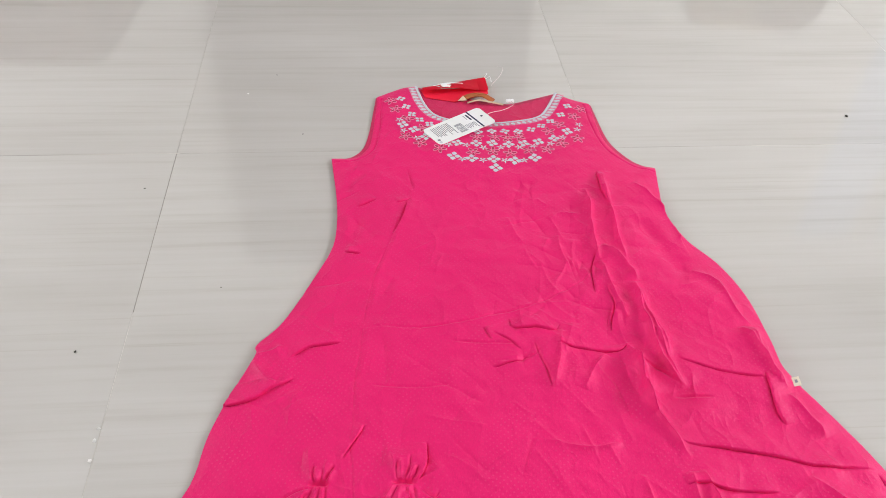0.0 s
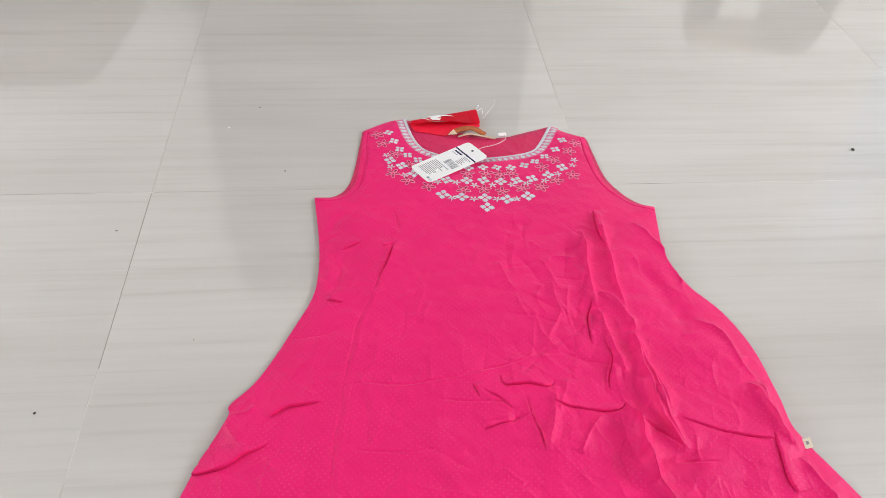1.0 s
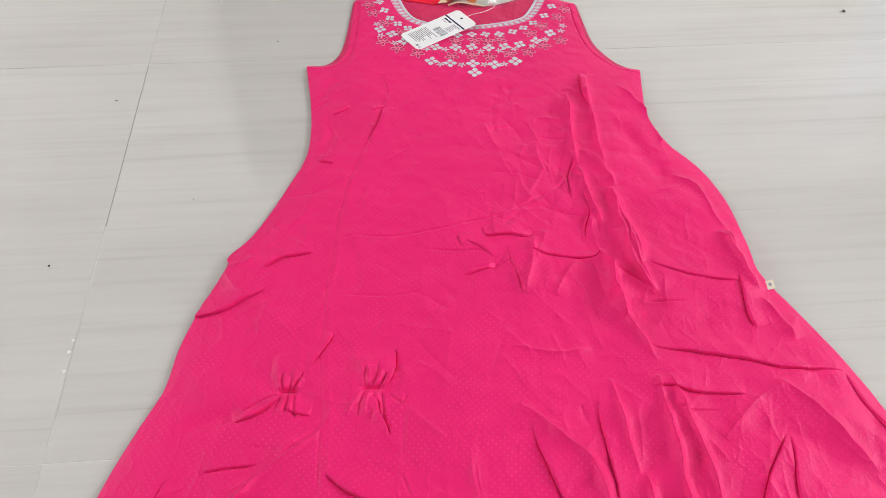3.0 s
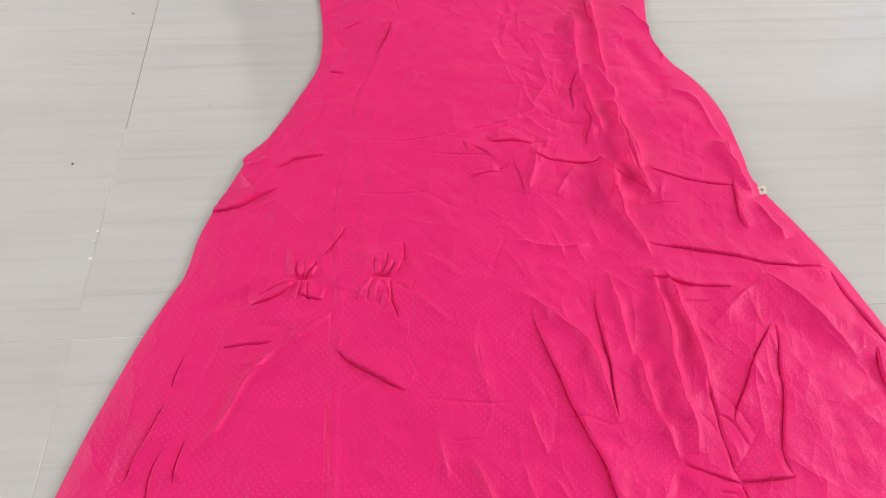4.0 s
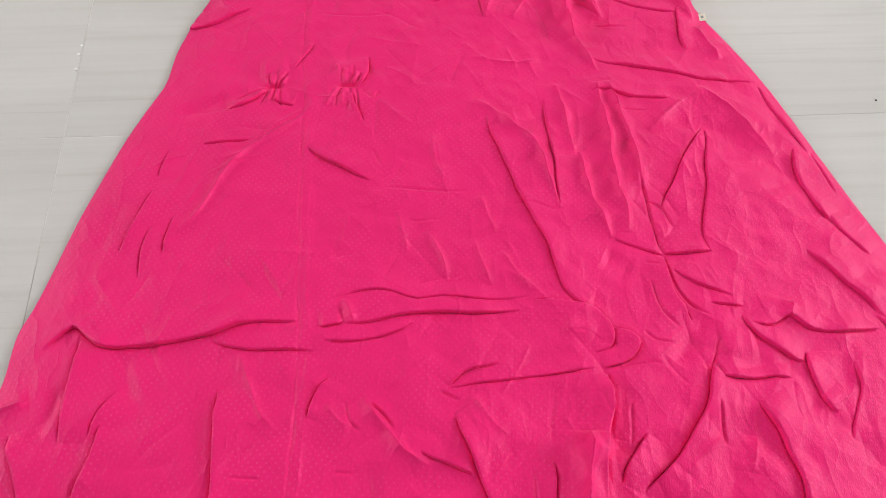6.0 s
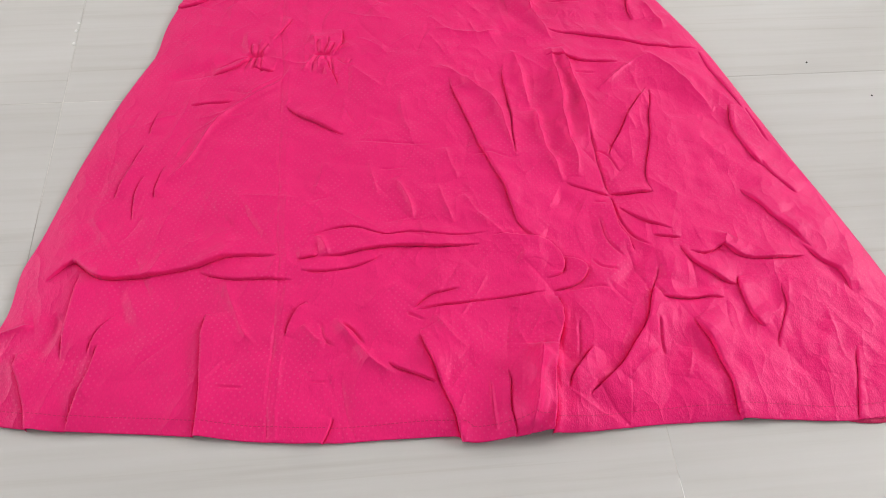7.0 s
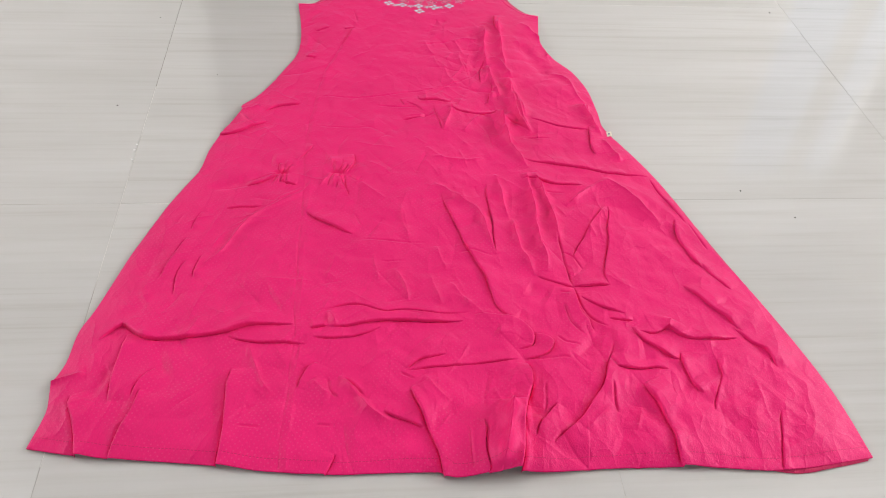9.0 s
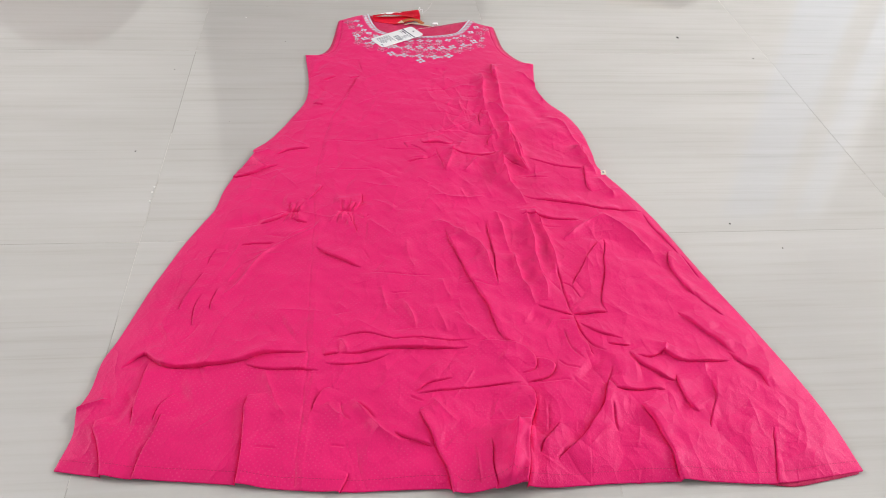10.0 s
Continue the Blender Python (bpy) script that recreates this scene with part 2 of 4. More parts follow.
# ---- the room ----
def wall(name, lo, hi, holes, axis):
    """A wall between two corners of the plan, with openings (from, to, low, high) along its length."""
    bm = bmesh.new()

    def block(a, b, z0, z1):
        if b - a < 0.001 or z1 - z0 < 0.001:
            return
        l3 = (a, lo[1], z0) if axis == 0 else (lo[0], a, z0)
        h3 = (b, hi[1], z1) if axis == 0 else (hi[0], b, z1)
        one = box_bm(l3, h3)
        tmp = bpy.data.meshes.new("tmp")
        one.to_mesh(tmp)
        one.free()
        bm.from_mesh(tmp)
        bpy.data.meshes.remove(tmp)

    at = lo[axis]
    for a, b, z0, z1 in sorted(holes):
        block(at, a, 0, HIGH)
        block(a, b, 0, z0)
        block(a, b, z1, HIGH)
        at = b
    block(at, hi[axis], 0, HIGH)
    ob = part(name, bm, MAT_WALL, None)
    ob.matrix_world = ROOM
    return tagged(ob, "cream painted plaster wall", "wall", kind="structure")


def window_frame(name, lo, hi, z0, z1, axis, bars):
    """A painted frame with upright bars in an opening."""
    root = new(name)
    root.matrix_world = ROOM
    tagged(root, "white painted window frame in the wall", "window", kind="structure")
    w = 0.05

    def member(nm, a, b, c, d):
        l3 = (a, lo[1], c) if axis == 0 else (lo[0], a, c)
        h3 = (b, hi[1], d) if axis == 0 else (hi[0], b, d)
        part(nm, box_bm(l3, h3, 0.004), MAT_FRAME, root)

    a, b = lo[axis], hi[axis]
    member("jamb", a, a + w, z0, z1)
    member("jamb", b - w, b, z0, z1)
    member("sill", a + w, b - w, z0, z0 + w)
    member("head", a + w, b - w, z1 - w, z1)
    for c, half in bars:
        member("mullion", c - half, c + half, z0 + w, z1 - w)


T = 0.16
wall("wall_far", (U0 - T, V1), (U1 + T, V1 + T), [(2.24, 2.99, 0.28, 2.22)], 0)
wall("wall_near", (U0 - T, V0 - T), (U1 + T, V0), [(-1.0, 1.4, 0.4, 2.3)], 0)
wall("wall_left", (U0 - T, V0), (U0, V1), [(-0.1, 2.7, 0.8, 2.3)], 1)
wall("wall_right", (U1, V0), (U1 + T, V1), [(-0.7, 1.9, 0.8, 2.3)], 1)
bm = box_bm((U0 - T, V0 - T, HIGH), (U1 + T, V1 + T, HIGH + 0.15))
ceiling = part("ceiling", bm, MAT_CEILING, None)
ceiling.matrix_world = ROOM
tagged(ceiling, "white painted flat ceiling", "ceiling", kind="structure")
window_frame("window_1", (2.24, V1 + 0.002), (2.99, V1 + 0.045), 0.28, 2.22, 0, [(2.675, 0.06)])
# frame for the added light on the right, out of view
window_frame("unseen_window_right", (U1 + 0.002, -0.7), (U1 + 0.045, 1.9), 0.8, 2.3, 1, [(0.17, 0.02), (1.03, 0.02)])
window_frame("window_3", (U0 - 0.045, -0.1), (U0 - 0.002, 2.7), 0.8, 2.3, 1, [(0.83, 0.02), (1.77, 0.02)])
# frame of the added opening that lets in the fill light
window_frame("fill_window_near", (-1.0, V0 - 0.045), (1.4, V0 - 0.002), 0.4, 2.3, 0, [(0.2, 0.02)])

# a dark door in the far wall
door = new("door_1")
door.matrix_world = ROOM
tagged(door, "dark brown wooden double door in the far wall", "door", kind="structure")
for a, b in ((-0.47, 0.098), (0.102, 0.67)):
    leaf = part("door_leaf", box_bm((a, V1 - 0.035, 0.01), (b, V1 - 0.001, 2.08), 0.003), MAT_DOOR, door)
    for z0, z1 in ((0.18, 0.92), (1.06, 1.92)):
        part("panel", box_bm((a + 0.10, V1 - 0.045, z0), (b - 0.10, V1 - 0.034, z1), 0.006), MAT_DOOR, leaf)
for a, b, z0, z1 in ((-0.54, -0.472, 0.0, 2.15), (0.672, 0.74, 0.0, 2.15), (-0.472, 0.672, 2.085, 2.15)):
    part("door_frame", box_bm((a, V1 - 0.05, z0), (b, V1 - 0.001, z1), 0.004), MAT_DOOR, door)


def sofa():
    """A low upholstered sofa with a back of three cushions."""
    root = new("sofa")
    part("base", box_bm((-0.85, -0.40, 0.06), (0.85, 0.36, 0.28), 0.03, 3), MAT_SOFA, root)
    part("back_frame", box_bm((-0.85, 0.20, 0.281), (0.85, 0.38, 0.74), 0.06, 4), MAT_SOFA, root)
    for a, b in ((-0.90, -0.72), (0.72, 0.90)):
        part("arm", box_bm((a, -0.40, 0.281), (b, 0.19, 0.58), 0.05, 4), MAT_SOFA, root)
    for k in range(3):
        c = -0.48 + 0.48 * k
        part("seat_cushion", box_bm((c - 0.235, -0.40, 0.282), (c + 0.235, 0.10, 0.44), 0.045, 4), MAT_SOFA, root)
        part("back_cushion", box_bm((c - 0.235, 0.04, 0.442), (c + 0.235, 0.195, 0.86), 0.07, 4), MAT_SOFA, root)
    for x in (-0.78, 0.78):
        for y in (-0.34, 0.30):
            part("foot", box_bm((x - 0.03, y - 0.03, 0.0), (x + 0.03, y + 0.03, 0.061), 0.004), MAT_DOOR, root)
    return tagged(root, "brown upholstered three-seat sofa against the far wall", "sofa")


sofa().matrix_world = ROOM @ pose(-1.55, 2.58, 0)


def panel_leg(outline, thick):
    """A moulded leg: an outline in its own plane, given some thickness and rounded edges."""
    bm = bmesh.new()
    pts = smooth_line(outline + outline[:1], 5)[:-1]
    face = bm.faces.new([bm.verts.new((x, 0, z)) for x, z in pts])
    made = bmesh.ops.extrude_face_region(bm, geom=[face])
    bmesh.ops.translate(bm, verts=[v for v in made["geom"] if isinstance(v, bmesh.types.BMVert)], vec=(0, thick, 0))
    bmesh.ops.recalc_face_normals(bm, faces=bm.faces[:])
    return bm


def stool():
    """A moulded stool: a pale seat on two broad legs with rounded shoulders, one of them cut out below."""
    root = new("stool")
    broad = panel_leg([(-0.075, 0.0), (-0.078, 0.16), (-0.070, 0.29), (-0.030, 0.325), (0.040, 0.320), (0.078, 0.285), (0.092, 0.20), (0.105, 0.10), (0.112, 0.0),
                       (0.094, 0.0), (0.086, 0.10), (0.070, 0.19), (0.030, 0.15), (0.000, 0.0)], 0.05)
    narrow = panel_leg([(-0.045, 0.0), (-0.048, 0.20), (-0.040, 0.39), (0.000, 0.43), (0.036, 0.39), (0.045, 0.20), (0.046, 0.0)], 0.05)
    for bm, at in ((broad, (0.07, -0.10, 0)), (narrow, (-0.10, 0.12, 0))):
        leg = part("leg", bm, MAT_STOOL, root)
        leg.matrix_local = pose(*at)
    part("seat", box_bm((-0.15, -0.049, 0.325), (0.13, 0.119, 0.36), 0.015, 3), MAT_CREAM, root, "pale moulded seat")
    return tagged(root, "brown and cream moulded plastic stool standing on the tiles", "stool")


stool().matrix_world = pose(0.795, 2.19, 0)

# ---- the dress: outline ----
LEFT_SIDE = [(-0.125, 0.905), (-0.102, 0.820), (-0.091, 0.763), (-0.089, 0.720), (-0.100, 0.668), (-0.120, 0.594), (-0.1405, 0.556),
             (-0.138, 0.540), (-0.150, 0.490), (-0.158, 0.436), (-0.158, 0.387), (-0.168, 0.344), (-0.178, 0.299), (-0.187, 0.240),
             (-0.193, 0.195), (-0.200, 0.110), (-0.206, 0.072), (-0.202, 0.028), (-0.204, -0.006), (-0.196, -0.040), (-0.197, -0.084)]
HEM = [(-0.197, -0.084), (-0.131, -0.086), (-0.059, -0.082), (-0.002, -0.080), (0.051, -0.080), (0.114, -0.076), (0.181, -0.066), (0.229, -0.060),
       (0.241, -0.066), (0.264, -0.062), (0.313, -0.052), (0.351, -0.045), (0.410, -0.033), (0.478, -0.023), (0.527, -0.018), (0.605, -0.011), (0.703, 0.016)]
RIGHT_SIDE = [(0.703, 0.016), (0.686, 0.086), (0.664, 0.146), (0.628, 0.226), (0.589, 0.305), (0.552, 0.385), (0.509, 0.478), (0.476, 0.533),
              (0.450, 0.573), (0.437, 0.597), (0.431, 0.640), (0.417, 0.703), (0.391, 0.757), (0.353, 0.802), (0.336, 0.845), (0.334, 0.900), (0.334, 0.948)]
ARMHOLE_RIGHT = [(0.334, 0.948), (0.304, 0.954), (0.283, 0.974), (0.265, 1.005), (0.254, 1.054), (0.246, 1.105)]
ARMHOLE_LEFT = [(-0.085, 1.074), (-0.081, 1.028), (-0.077, 0.973), (-0.078, 0.937), (-0.093, 0.912), (-0.125, 0.905)]
NECK_FRONT = [(0.192, 1.128), (0.177, 1.078), (0.164, 1.055), (0.132, 1.039), (0.091, 1.027), (0.063, 1.025), (0.034, 1.028), (0.008, 1.040), (-0.011, 1.070), (-0.027, 1.114)]
NECK_BACK = [(0.192, 1.128), (0.148, 1.100), (0.114, 1.085), (0.073, 1.088), (0.030, 1.099), (-0.005, 1.107), (-0.027, 1.114)]
neck_line = smooth_line(NECK_FRONT)
hem_line = smooth_line(HEM)
OUTLINE = np.vstack([smooth_line(LEFT_SIDE)[:-1], hem_line[:-1], smooth_line(RIGHT_SIDE)[:-1], smooth_line(ARMHOLE_RIGHT)[:-1],
                     smooth_line([(0.246, 1.105), (0.222, 1.112), (0.192, 1.128)])[:-1], neck_line[:-1],
                     smooth_line([(-0.027, 1.114), (-0.049, 1.106), (-0.085, 1.074)])[:-1], smooth_line(ARMHOLE_LEFT)[:-1]])

# ---- the dress: folds in the cloth ----
FOLDS = []


def crease(kind, height, wide_left, wide_right, line):
    line = smooth_line(line, 3)
    ends = inside_of(line[[0, -1], 0], line[[0, -1], 1], OUTLINE)
    FOLDS.append((kind, height / 1000, wide_left / 1000, wide_right / 1000, line, ends[0] > 0.012, ends[1] > 0.012))


def ridge(height, wide_left, wide_right, *line):
    """A sharp crest along a line: its height and the fall to its left and right, in millimetres."""
    crease("ridge", height, wide_left, wide_right, line)


def swell(height, wide_left, wide_right, *line):
    """A round swell, or a hollow where the height is negative."""
    crease("swell", height, wide_left, wide_right, line)


def lap(height, wide, *line):
    """A fold whose lip lies over the line from its left, with a tight crevice under the lip."""
    crease("lap", height, wide, 1.5, line)


def groove(depth, *line):
    """A pressed crease."""
    crease("groove", depth, 5, 5, line)

def gather(cx, cy, size, seed):
    """A pinch in the cloth, with short sharp pleats fanning out above and below it."""
    pick = random.Random(seed)
    swell(-3.2, 2.0, 2.4, (cx - 0.55 * size, cy - 0.001), (cx, cy + 0.0015), (cx + 0.55 * size, cy + 0.001))
    for up, fan, count, reach in ((1, 34, 7, 1.0), (-1, 30, 6, 1.2)):
        for k in range(count):
            a = radians(90 * up + up * fan * (0.5 - (k + 0.5) / count) * 2 + pick.uniform(-7, 7))
            long = size * reach * pick.uniform(0.65, 1.25)
            x, y = cx + 0.5 * size * ((k + 0.5) / count - 0.5) * 2, cy + 0.002 * up
            bend = pick.uniform(-0.12, 0.12) * long
            end = (x + long * math.cos(a), y + 1.25 * long * math.sin(a))
            mid = ((x + end[0]) / 2 - bend * math.sin(a), (y + end[1]) / 2 + bend * math.cos(a))
            if k % 2:
                groove(pick.uniform(1.5, 2.4), (x, y), mid, end)
            else:
                ridge(pick.uniform(0.7, 1.1), 1.6, 1.9, (x, y), mid, end)


gather(-0.039, 0.391, 0.017, 4)
gather(0.041, 0.401, 0.02, 8)
ridge(3, 4, 6, (0.253, 0.915), (0.258, 0.868), (0.266, 0.802), (0.271, 0.761), (0.276, 0.730))
lap(4, 7, (0.248, 0.920), (0.254, 0.873), (0.262, 0.843))
ridge(4, 4, 7, (0.229, 0.877), (0.234, 0.820), (0.236, 0.768), (0.243, 0.736))
lap(2.2, 6, (0.240, 0.753), (0.233, 0.713), (0.234, 0.676))
ridge(3.5, 4, 7, (0.243, 0.736), (0.252, 0.696), (0.262, 0.653), (0.269, 0.639))
lap(2.4, 6, (0.248, 0.690), (0.256, 0.657), (0.250, 0.616))
ridge(3, 4, 6, (0.246, 0.763), (0.273, 0.734), (0.287, 0.705))
ridge(4, 4, 7, (0.282, 0.704), (0.286, 0.651), (0.293, 0.618), (0.301, 0.583), (0.321, 0.546))
ridge(3, 4, 6, (0.288, 0.669), (0.301, 0.627), (0.313, 0.588))
ridge(5, 5, 7, (0.264, 0.603), (0.274, 0.569), (0.281, 0.533), (0.290, 0.509))
groove(1.6, (0.273, 0.581), (0.299, 0.564), (0.322, 0.548))
ridge(1.4, 4, 7, (0.127, 0.803), (0.137, 0.769), (0.148, 0.754))
ridge(1.6, 6, 4, (0.179, 0.804), (0.194, 0.820), (0.222, 0.817))
ridge(1.2, 4, 6, (0.170, 0.743), (0.180, 0.770))
ridge(1.6, 4, 6, (0.191, 0.775), (0.195, 0.743), (0.206, 0.713))
ridge(1.2, 4, 6, (0.210, 0.770), (0.208, 0.723))
groove(1.3, (-0.028, 0.588), (0.002, 0.597), (0.032, 0.599), (0.081, 0.613), (0.117, 0.630), (0.154, 0.646), (0.192, 0.672), (0.220, 0.698), (0.236, 0.728))
lap(2.6, 7, (0.134, 0.625), (0.140, 0.611), (0.164, 0.615), (0.184, 0.614), (0.190, 0.624))
groove(2.2, (0.161, 0.598), (0.168, 0.574), (0.177, 0.552), (0.184, 0.529))
ridge(2.2, 5, 7, (0.194, 0.615), (0.190, 0.576), (0.184, 0.531))
lap(2.4, 8, (0.187, 0.592), (0.217, 0.590), (0.252, 0.590), (0.267, 0.604))
ridge(2.2, 6, 8, (0.214, 0.532), (0.228, 0.563), (0.242, 0.583))
lap(2.4, 7, (0.119, 0.552), (0.136, 0.562), (0.152, 0.568))
lap(1.8, 6, (0.117, 0.601), (0.136, 0.591), (0.148, 0.580))
ridge(3, 5, 7, (0.297, 0.902), (0.324, 0.869), (0.341, 0.840), (0.350, 0.798))
swell(-5, 13, 13, (0.293, 0.832), (0.322, 0.777), (0.340, 0.739), (0.351, 0.709))
ridge(2.6, 6, 6, (0.355, 0.733), (0.383, 0.713), (0.398, 0.669), (0.413, 0.649))
ridge(3, 6, 6, (0.398, 0.645), (0.417, 0.605), (0.428, 0.566))
swell(-2.5, 6, 6, (-0.089, 0.831), (-0.088, 0.854), (-0.078, 0.874))
lap(2.6, 6, (-0.069, 0.799), (-0.049, 0.818))
swell(-3.4, 8, 8, (-0.066, 0.797), (-0.066, 0.765), (-0.066, 0.721))
lap(2.4, 6, (-0.071, 0.713), (-0.051, 0.711))
lap(2.4, 6, (-0.005, 0.817), (-0.009, 0.775), (-0.015, 0.753))
lap(1.8, 5, (-0.020, 0.812), (-0.003, 0.823))
groove(1.2, (-0.016, 0.886), (-0.001, 0.840))
lap(3.6, 9, (-0.099, 0.541), (-0.083, 0.557), (-0.066, 0.562), (-0.049, 0.566))
lap(4, 9, (-0.149, 0.474), (-0.124, 0.483), (-0.110, 0.496), (-0.090, 0.511))
ridge(2.4, 5, 5, (-0.136, 0.528), (-0.117, 0.507), (-0.106, 0.503))
ridge(1.6, 5, 5, (-0.135, 0.540), (-0.121, 0.545), (-0.112, 0.555))
lap(1.8, 5, (0.107, 0.608), (0.116, 0.591))
groove(1, (-0.009, 0.512), (0.037, 0.515), (0.077, 0.522))
groove(1.2, (0.071, 0.584), (0.113, 0.586), (0.144, 0.587))
ridge(3.6, 4, 7, (0.268, 0.599), (0.277, 0.558), (0.287, 0.515), (0.302, 0.486), (0.317, 0.459))
ridge(2.6, 4, 6, (0.282, 0.703), (0.293, 0.645), (0.308, 0.587), (0.322, 0.548))
lap(2, 6, (0.320, 0.588), (0.363, 0.577), (0.414, 0.574))
groove(1.8, (0.309, 0.534), (0.353, 0.540))
lap(3.4, 9, (0.310, 0.479), (0.370, 0.476), (0.412, 0.472), (0.436, 0.466), (0.467, 0.470), (0.499, 0.469))
lap(3, 7, (0.309, 0.427), (0.325, 0.432), (0.355, 0.431), (0.398, 0.431))
groove(1.5, (0.330, 0.409), (0.370, 0.411))
ridge(3, 5, 6, (0.408, 0.647), (0.419, 0.599), (0.434, 0.561))
lap(4, 7, (0.414, 0.581), (0.415, 0.538), (0.423, 0.514))
ridge(3, 5, 7, (0.433, 0.554), (0.449, 0.524), (0.460, 0.503))
lap(2.6, 6, (0.500, 0.465), (0.516, 0.431), (0.529, 0.403), (0.542, 0.374))
lap(4, 9, (0.526, 0.376), (0.529, 0.339), (0.539, 0.308), (0.556, 0.282))
groove(1.6, (0.546, 0.373), (0.557, 0.343), (0.567, 0.323))
ridge(3, 6, 10, (0.430, 0.453), (0.466, 0.417), (0.487, 0.389), (0.506, 0.363))
ridge(2, 6, 6, (0.372, 0.384), (0.402, 0.420), (0.436, 0.448))
lap(3, 9, (0.429, 0.392), (0.410, 0.352), (0.395, 0.316), (0.380, 0.280))
lap(3, 14, (0.433, 0.391), (0.430, 0.320), (0.421, 0.256), (0.425, 0.231))
ridge(3.4, 4, 7, (0.180, 0.400), (0.215, 0.373), (0.248, 0.344), (0.265, 0.300), (0.276, 0.265))
lap(4, 12, (0.192, 0.380), (0.214, 0.331), (0.242, 0.266), (0.266, 0.224), (0.273, 0.202), (0.279, 0.178), (0.298, 0.158), (0.312, 0.152))
lap(2.6, 7, (0.256, 0.413), (0.265, 0.355), (0.271, 0.314), (0.276, 0.268))
ridge(3, 4, 7, (0.296, 0.344), (0.301, 0.304), (0.318, 0.262), (0.329, 0.237))
ridge(2.4, 4, 6, (0.268, 0.437), (0.282, 0.377), (0.292, 0.340))
ridge(4.4, 4, 8, (0.314, 0.443), (0.321, 0.397), (0.328, 0.349), (0.334, 0.295), (0.343, 0.270), (0.345, 0.244))
ridge(4.4, 4, 8, (0.325, 0.446), (0.341, 0.400), (0.355, 0.345), (0.362, 0.304))
groove(2.6, (0.357, 0.331), (0.364, 0.291), (0.366, 0.271), (0.373, 0.237), (0.379, 0.223))
groove(1.8, (0.363, 0.286), (0.380, 0.280), (0.390, 0.257))
lap(2.4, 7, (0.332, 0.237), (0.354, 0.230), (0.379, 0.222))
lap(3.8, 9, (0.379, 0.224), (0.406, 0.230), (0.425, 0.234))
lap(4.4, 10, (0.399, 0.152), (0.389, 0.169), (0.380, 0.193), (0.379, 0.220))
lap(3, 9, (0.387, 0.206), (0.412, 0.194), (0.441, 0.183))
lap(2.4, 7, (0.421, 0.174), (0.450, 0.174))
groove(1.6, (0.360, 0.211), (0.374, 0.210))
swell(-3.4, 12, 12, (0.318, 0.215), (0.347, 0.204))
groove(2, (0.363, 0.191), (0.374, 0.160), (0.388, 0.145))
lap(2.4, 8, (-0.095, 0.303), (-0.073, 0.310), (-0.050, 0.316))
lap(4.4, 8, (0.014, 0.312), (0.037, 0.298), (0.061, 0.288), (0.083, 0.278))
ridge(2, 4, 4, (0.006, 0.379), (-0.001, 0.352), (-0.020, 0.331), (-0.044, 0.307), (-0.056, 0.286), (-0.067, 0.264), (-0.077, 0.219), (-0.096, 0.192))
ridge(1.2, 4, 4, (-0.002, 0.364), (-0.015, 0.349), (-0.036, 0.325))
lap(3, 9, (-0.130, 0.238), (-0.135, 0.194), (-0.141, 0.163))
lap(1.8, 6, (-0.101, 0.210), (-0.101, 0.185), (-0.099, 0.168))
lap(1.6, 6, (-0.126, 0.291), (-0.128, 0.256))
lap(1.6, 7, (-0.117, 0.196), (-0.120, 0.167), (-0.115, 0.140))
lap(4, 8, (-0.082, 0.355), (-0.058, 0.368), (-0.045, 0.382))
lap(2.4, 6, (-0.036, 0.371), (-0.013, 0.369))
swell(-3, 8, 9, (-0.135, 0.338), (-0.092, 0.363), (-0.052, 0.384))
lap(2.4, 6, (-0.022, 0.421), (-0.013, 0.445), (-0.008, 0.462))
groove(2, (-0.042, 0.388), (-0.060, 0.379), (-0.077, 0.366))
lap(3, 5, (0.052, 0.403), (0.059, 0.425), (0.057, 0.449))
lap(2.6, 5, (0.064, 0.355), (0.052, 0.377), (0.045, 0.393))
groove(2.2, (0.056, 0.398), (0.070, 0.390), (0.075, 0.397))
swell(3.5, 13, 13, (-0.059, 0.414), (-0.027, 0.420))
swell(3.5, 13, 13, (0.017, 0.423), (0.059, 0.431))
ridge(1.6, 4, 6, (0.077, 0.386), (0.096, 0.369), (0.115, 0.356))
ridge(1.2, 4, 6, (0.137, 0.353), (0.148, 0.305), (0.167, 0.281))
ridge(1.2, 4, 6, (0.116, 0.243), (0.122, 0.219), (0.129, 0.197))
groove(1.1, (0.097, 0.269), (0.140, 0.272), (0.183, 0.277))
groove(1, (0.128, 0.233), (0.159, 0.238))
ridge(1.6, 4, 7, (0.197, 0.272), (0.205, 0.248), (0.214, 0.231))
ridge(1.6, 4, 7, (0.192, 0.222), (0.201, 0.194), (0.213, 0.170))
ridge(1.6, 4, 7, (0.219, 0.208), (0.238, 0.182), (0.250, 0.166))
groove(1.1, (0.227, 0.266), (0.242, 0.268), (0.270, 0.262))
ridge(2, 4, 6, (0.145, 0.222), (0.163, 0.195), (0.170, 0.168))
groove(1.2, (0.079, 0.317), (0.091, 0.298))
ridge(2, 6, 4, (0.171, 0.465), (0.209, 0.459), (0.252, 0.469))
groove(1.4, (0.122, 0.560), (0.158, 0.572), (0.170, 0.584))
swell(-2.5, 8, 8, (-0.164, 0.162), (-0.159, 0.185), (-0.153, 0.222))
lap(6.5, 14, (-0.176, 0.061), (-0.158, 0.085), (-0.140, 0.075), (-0.123, 0.068), (-0.089, 0.074), (-0.056, 0.083), (-0.034, 0.091), (-0.016, 0.101), (0.009, 0.109), (0.039, 0.110))
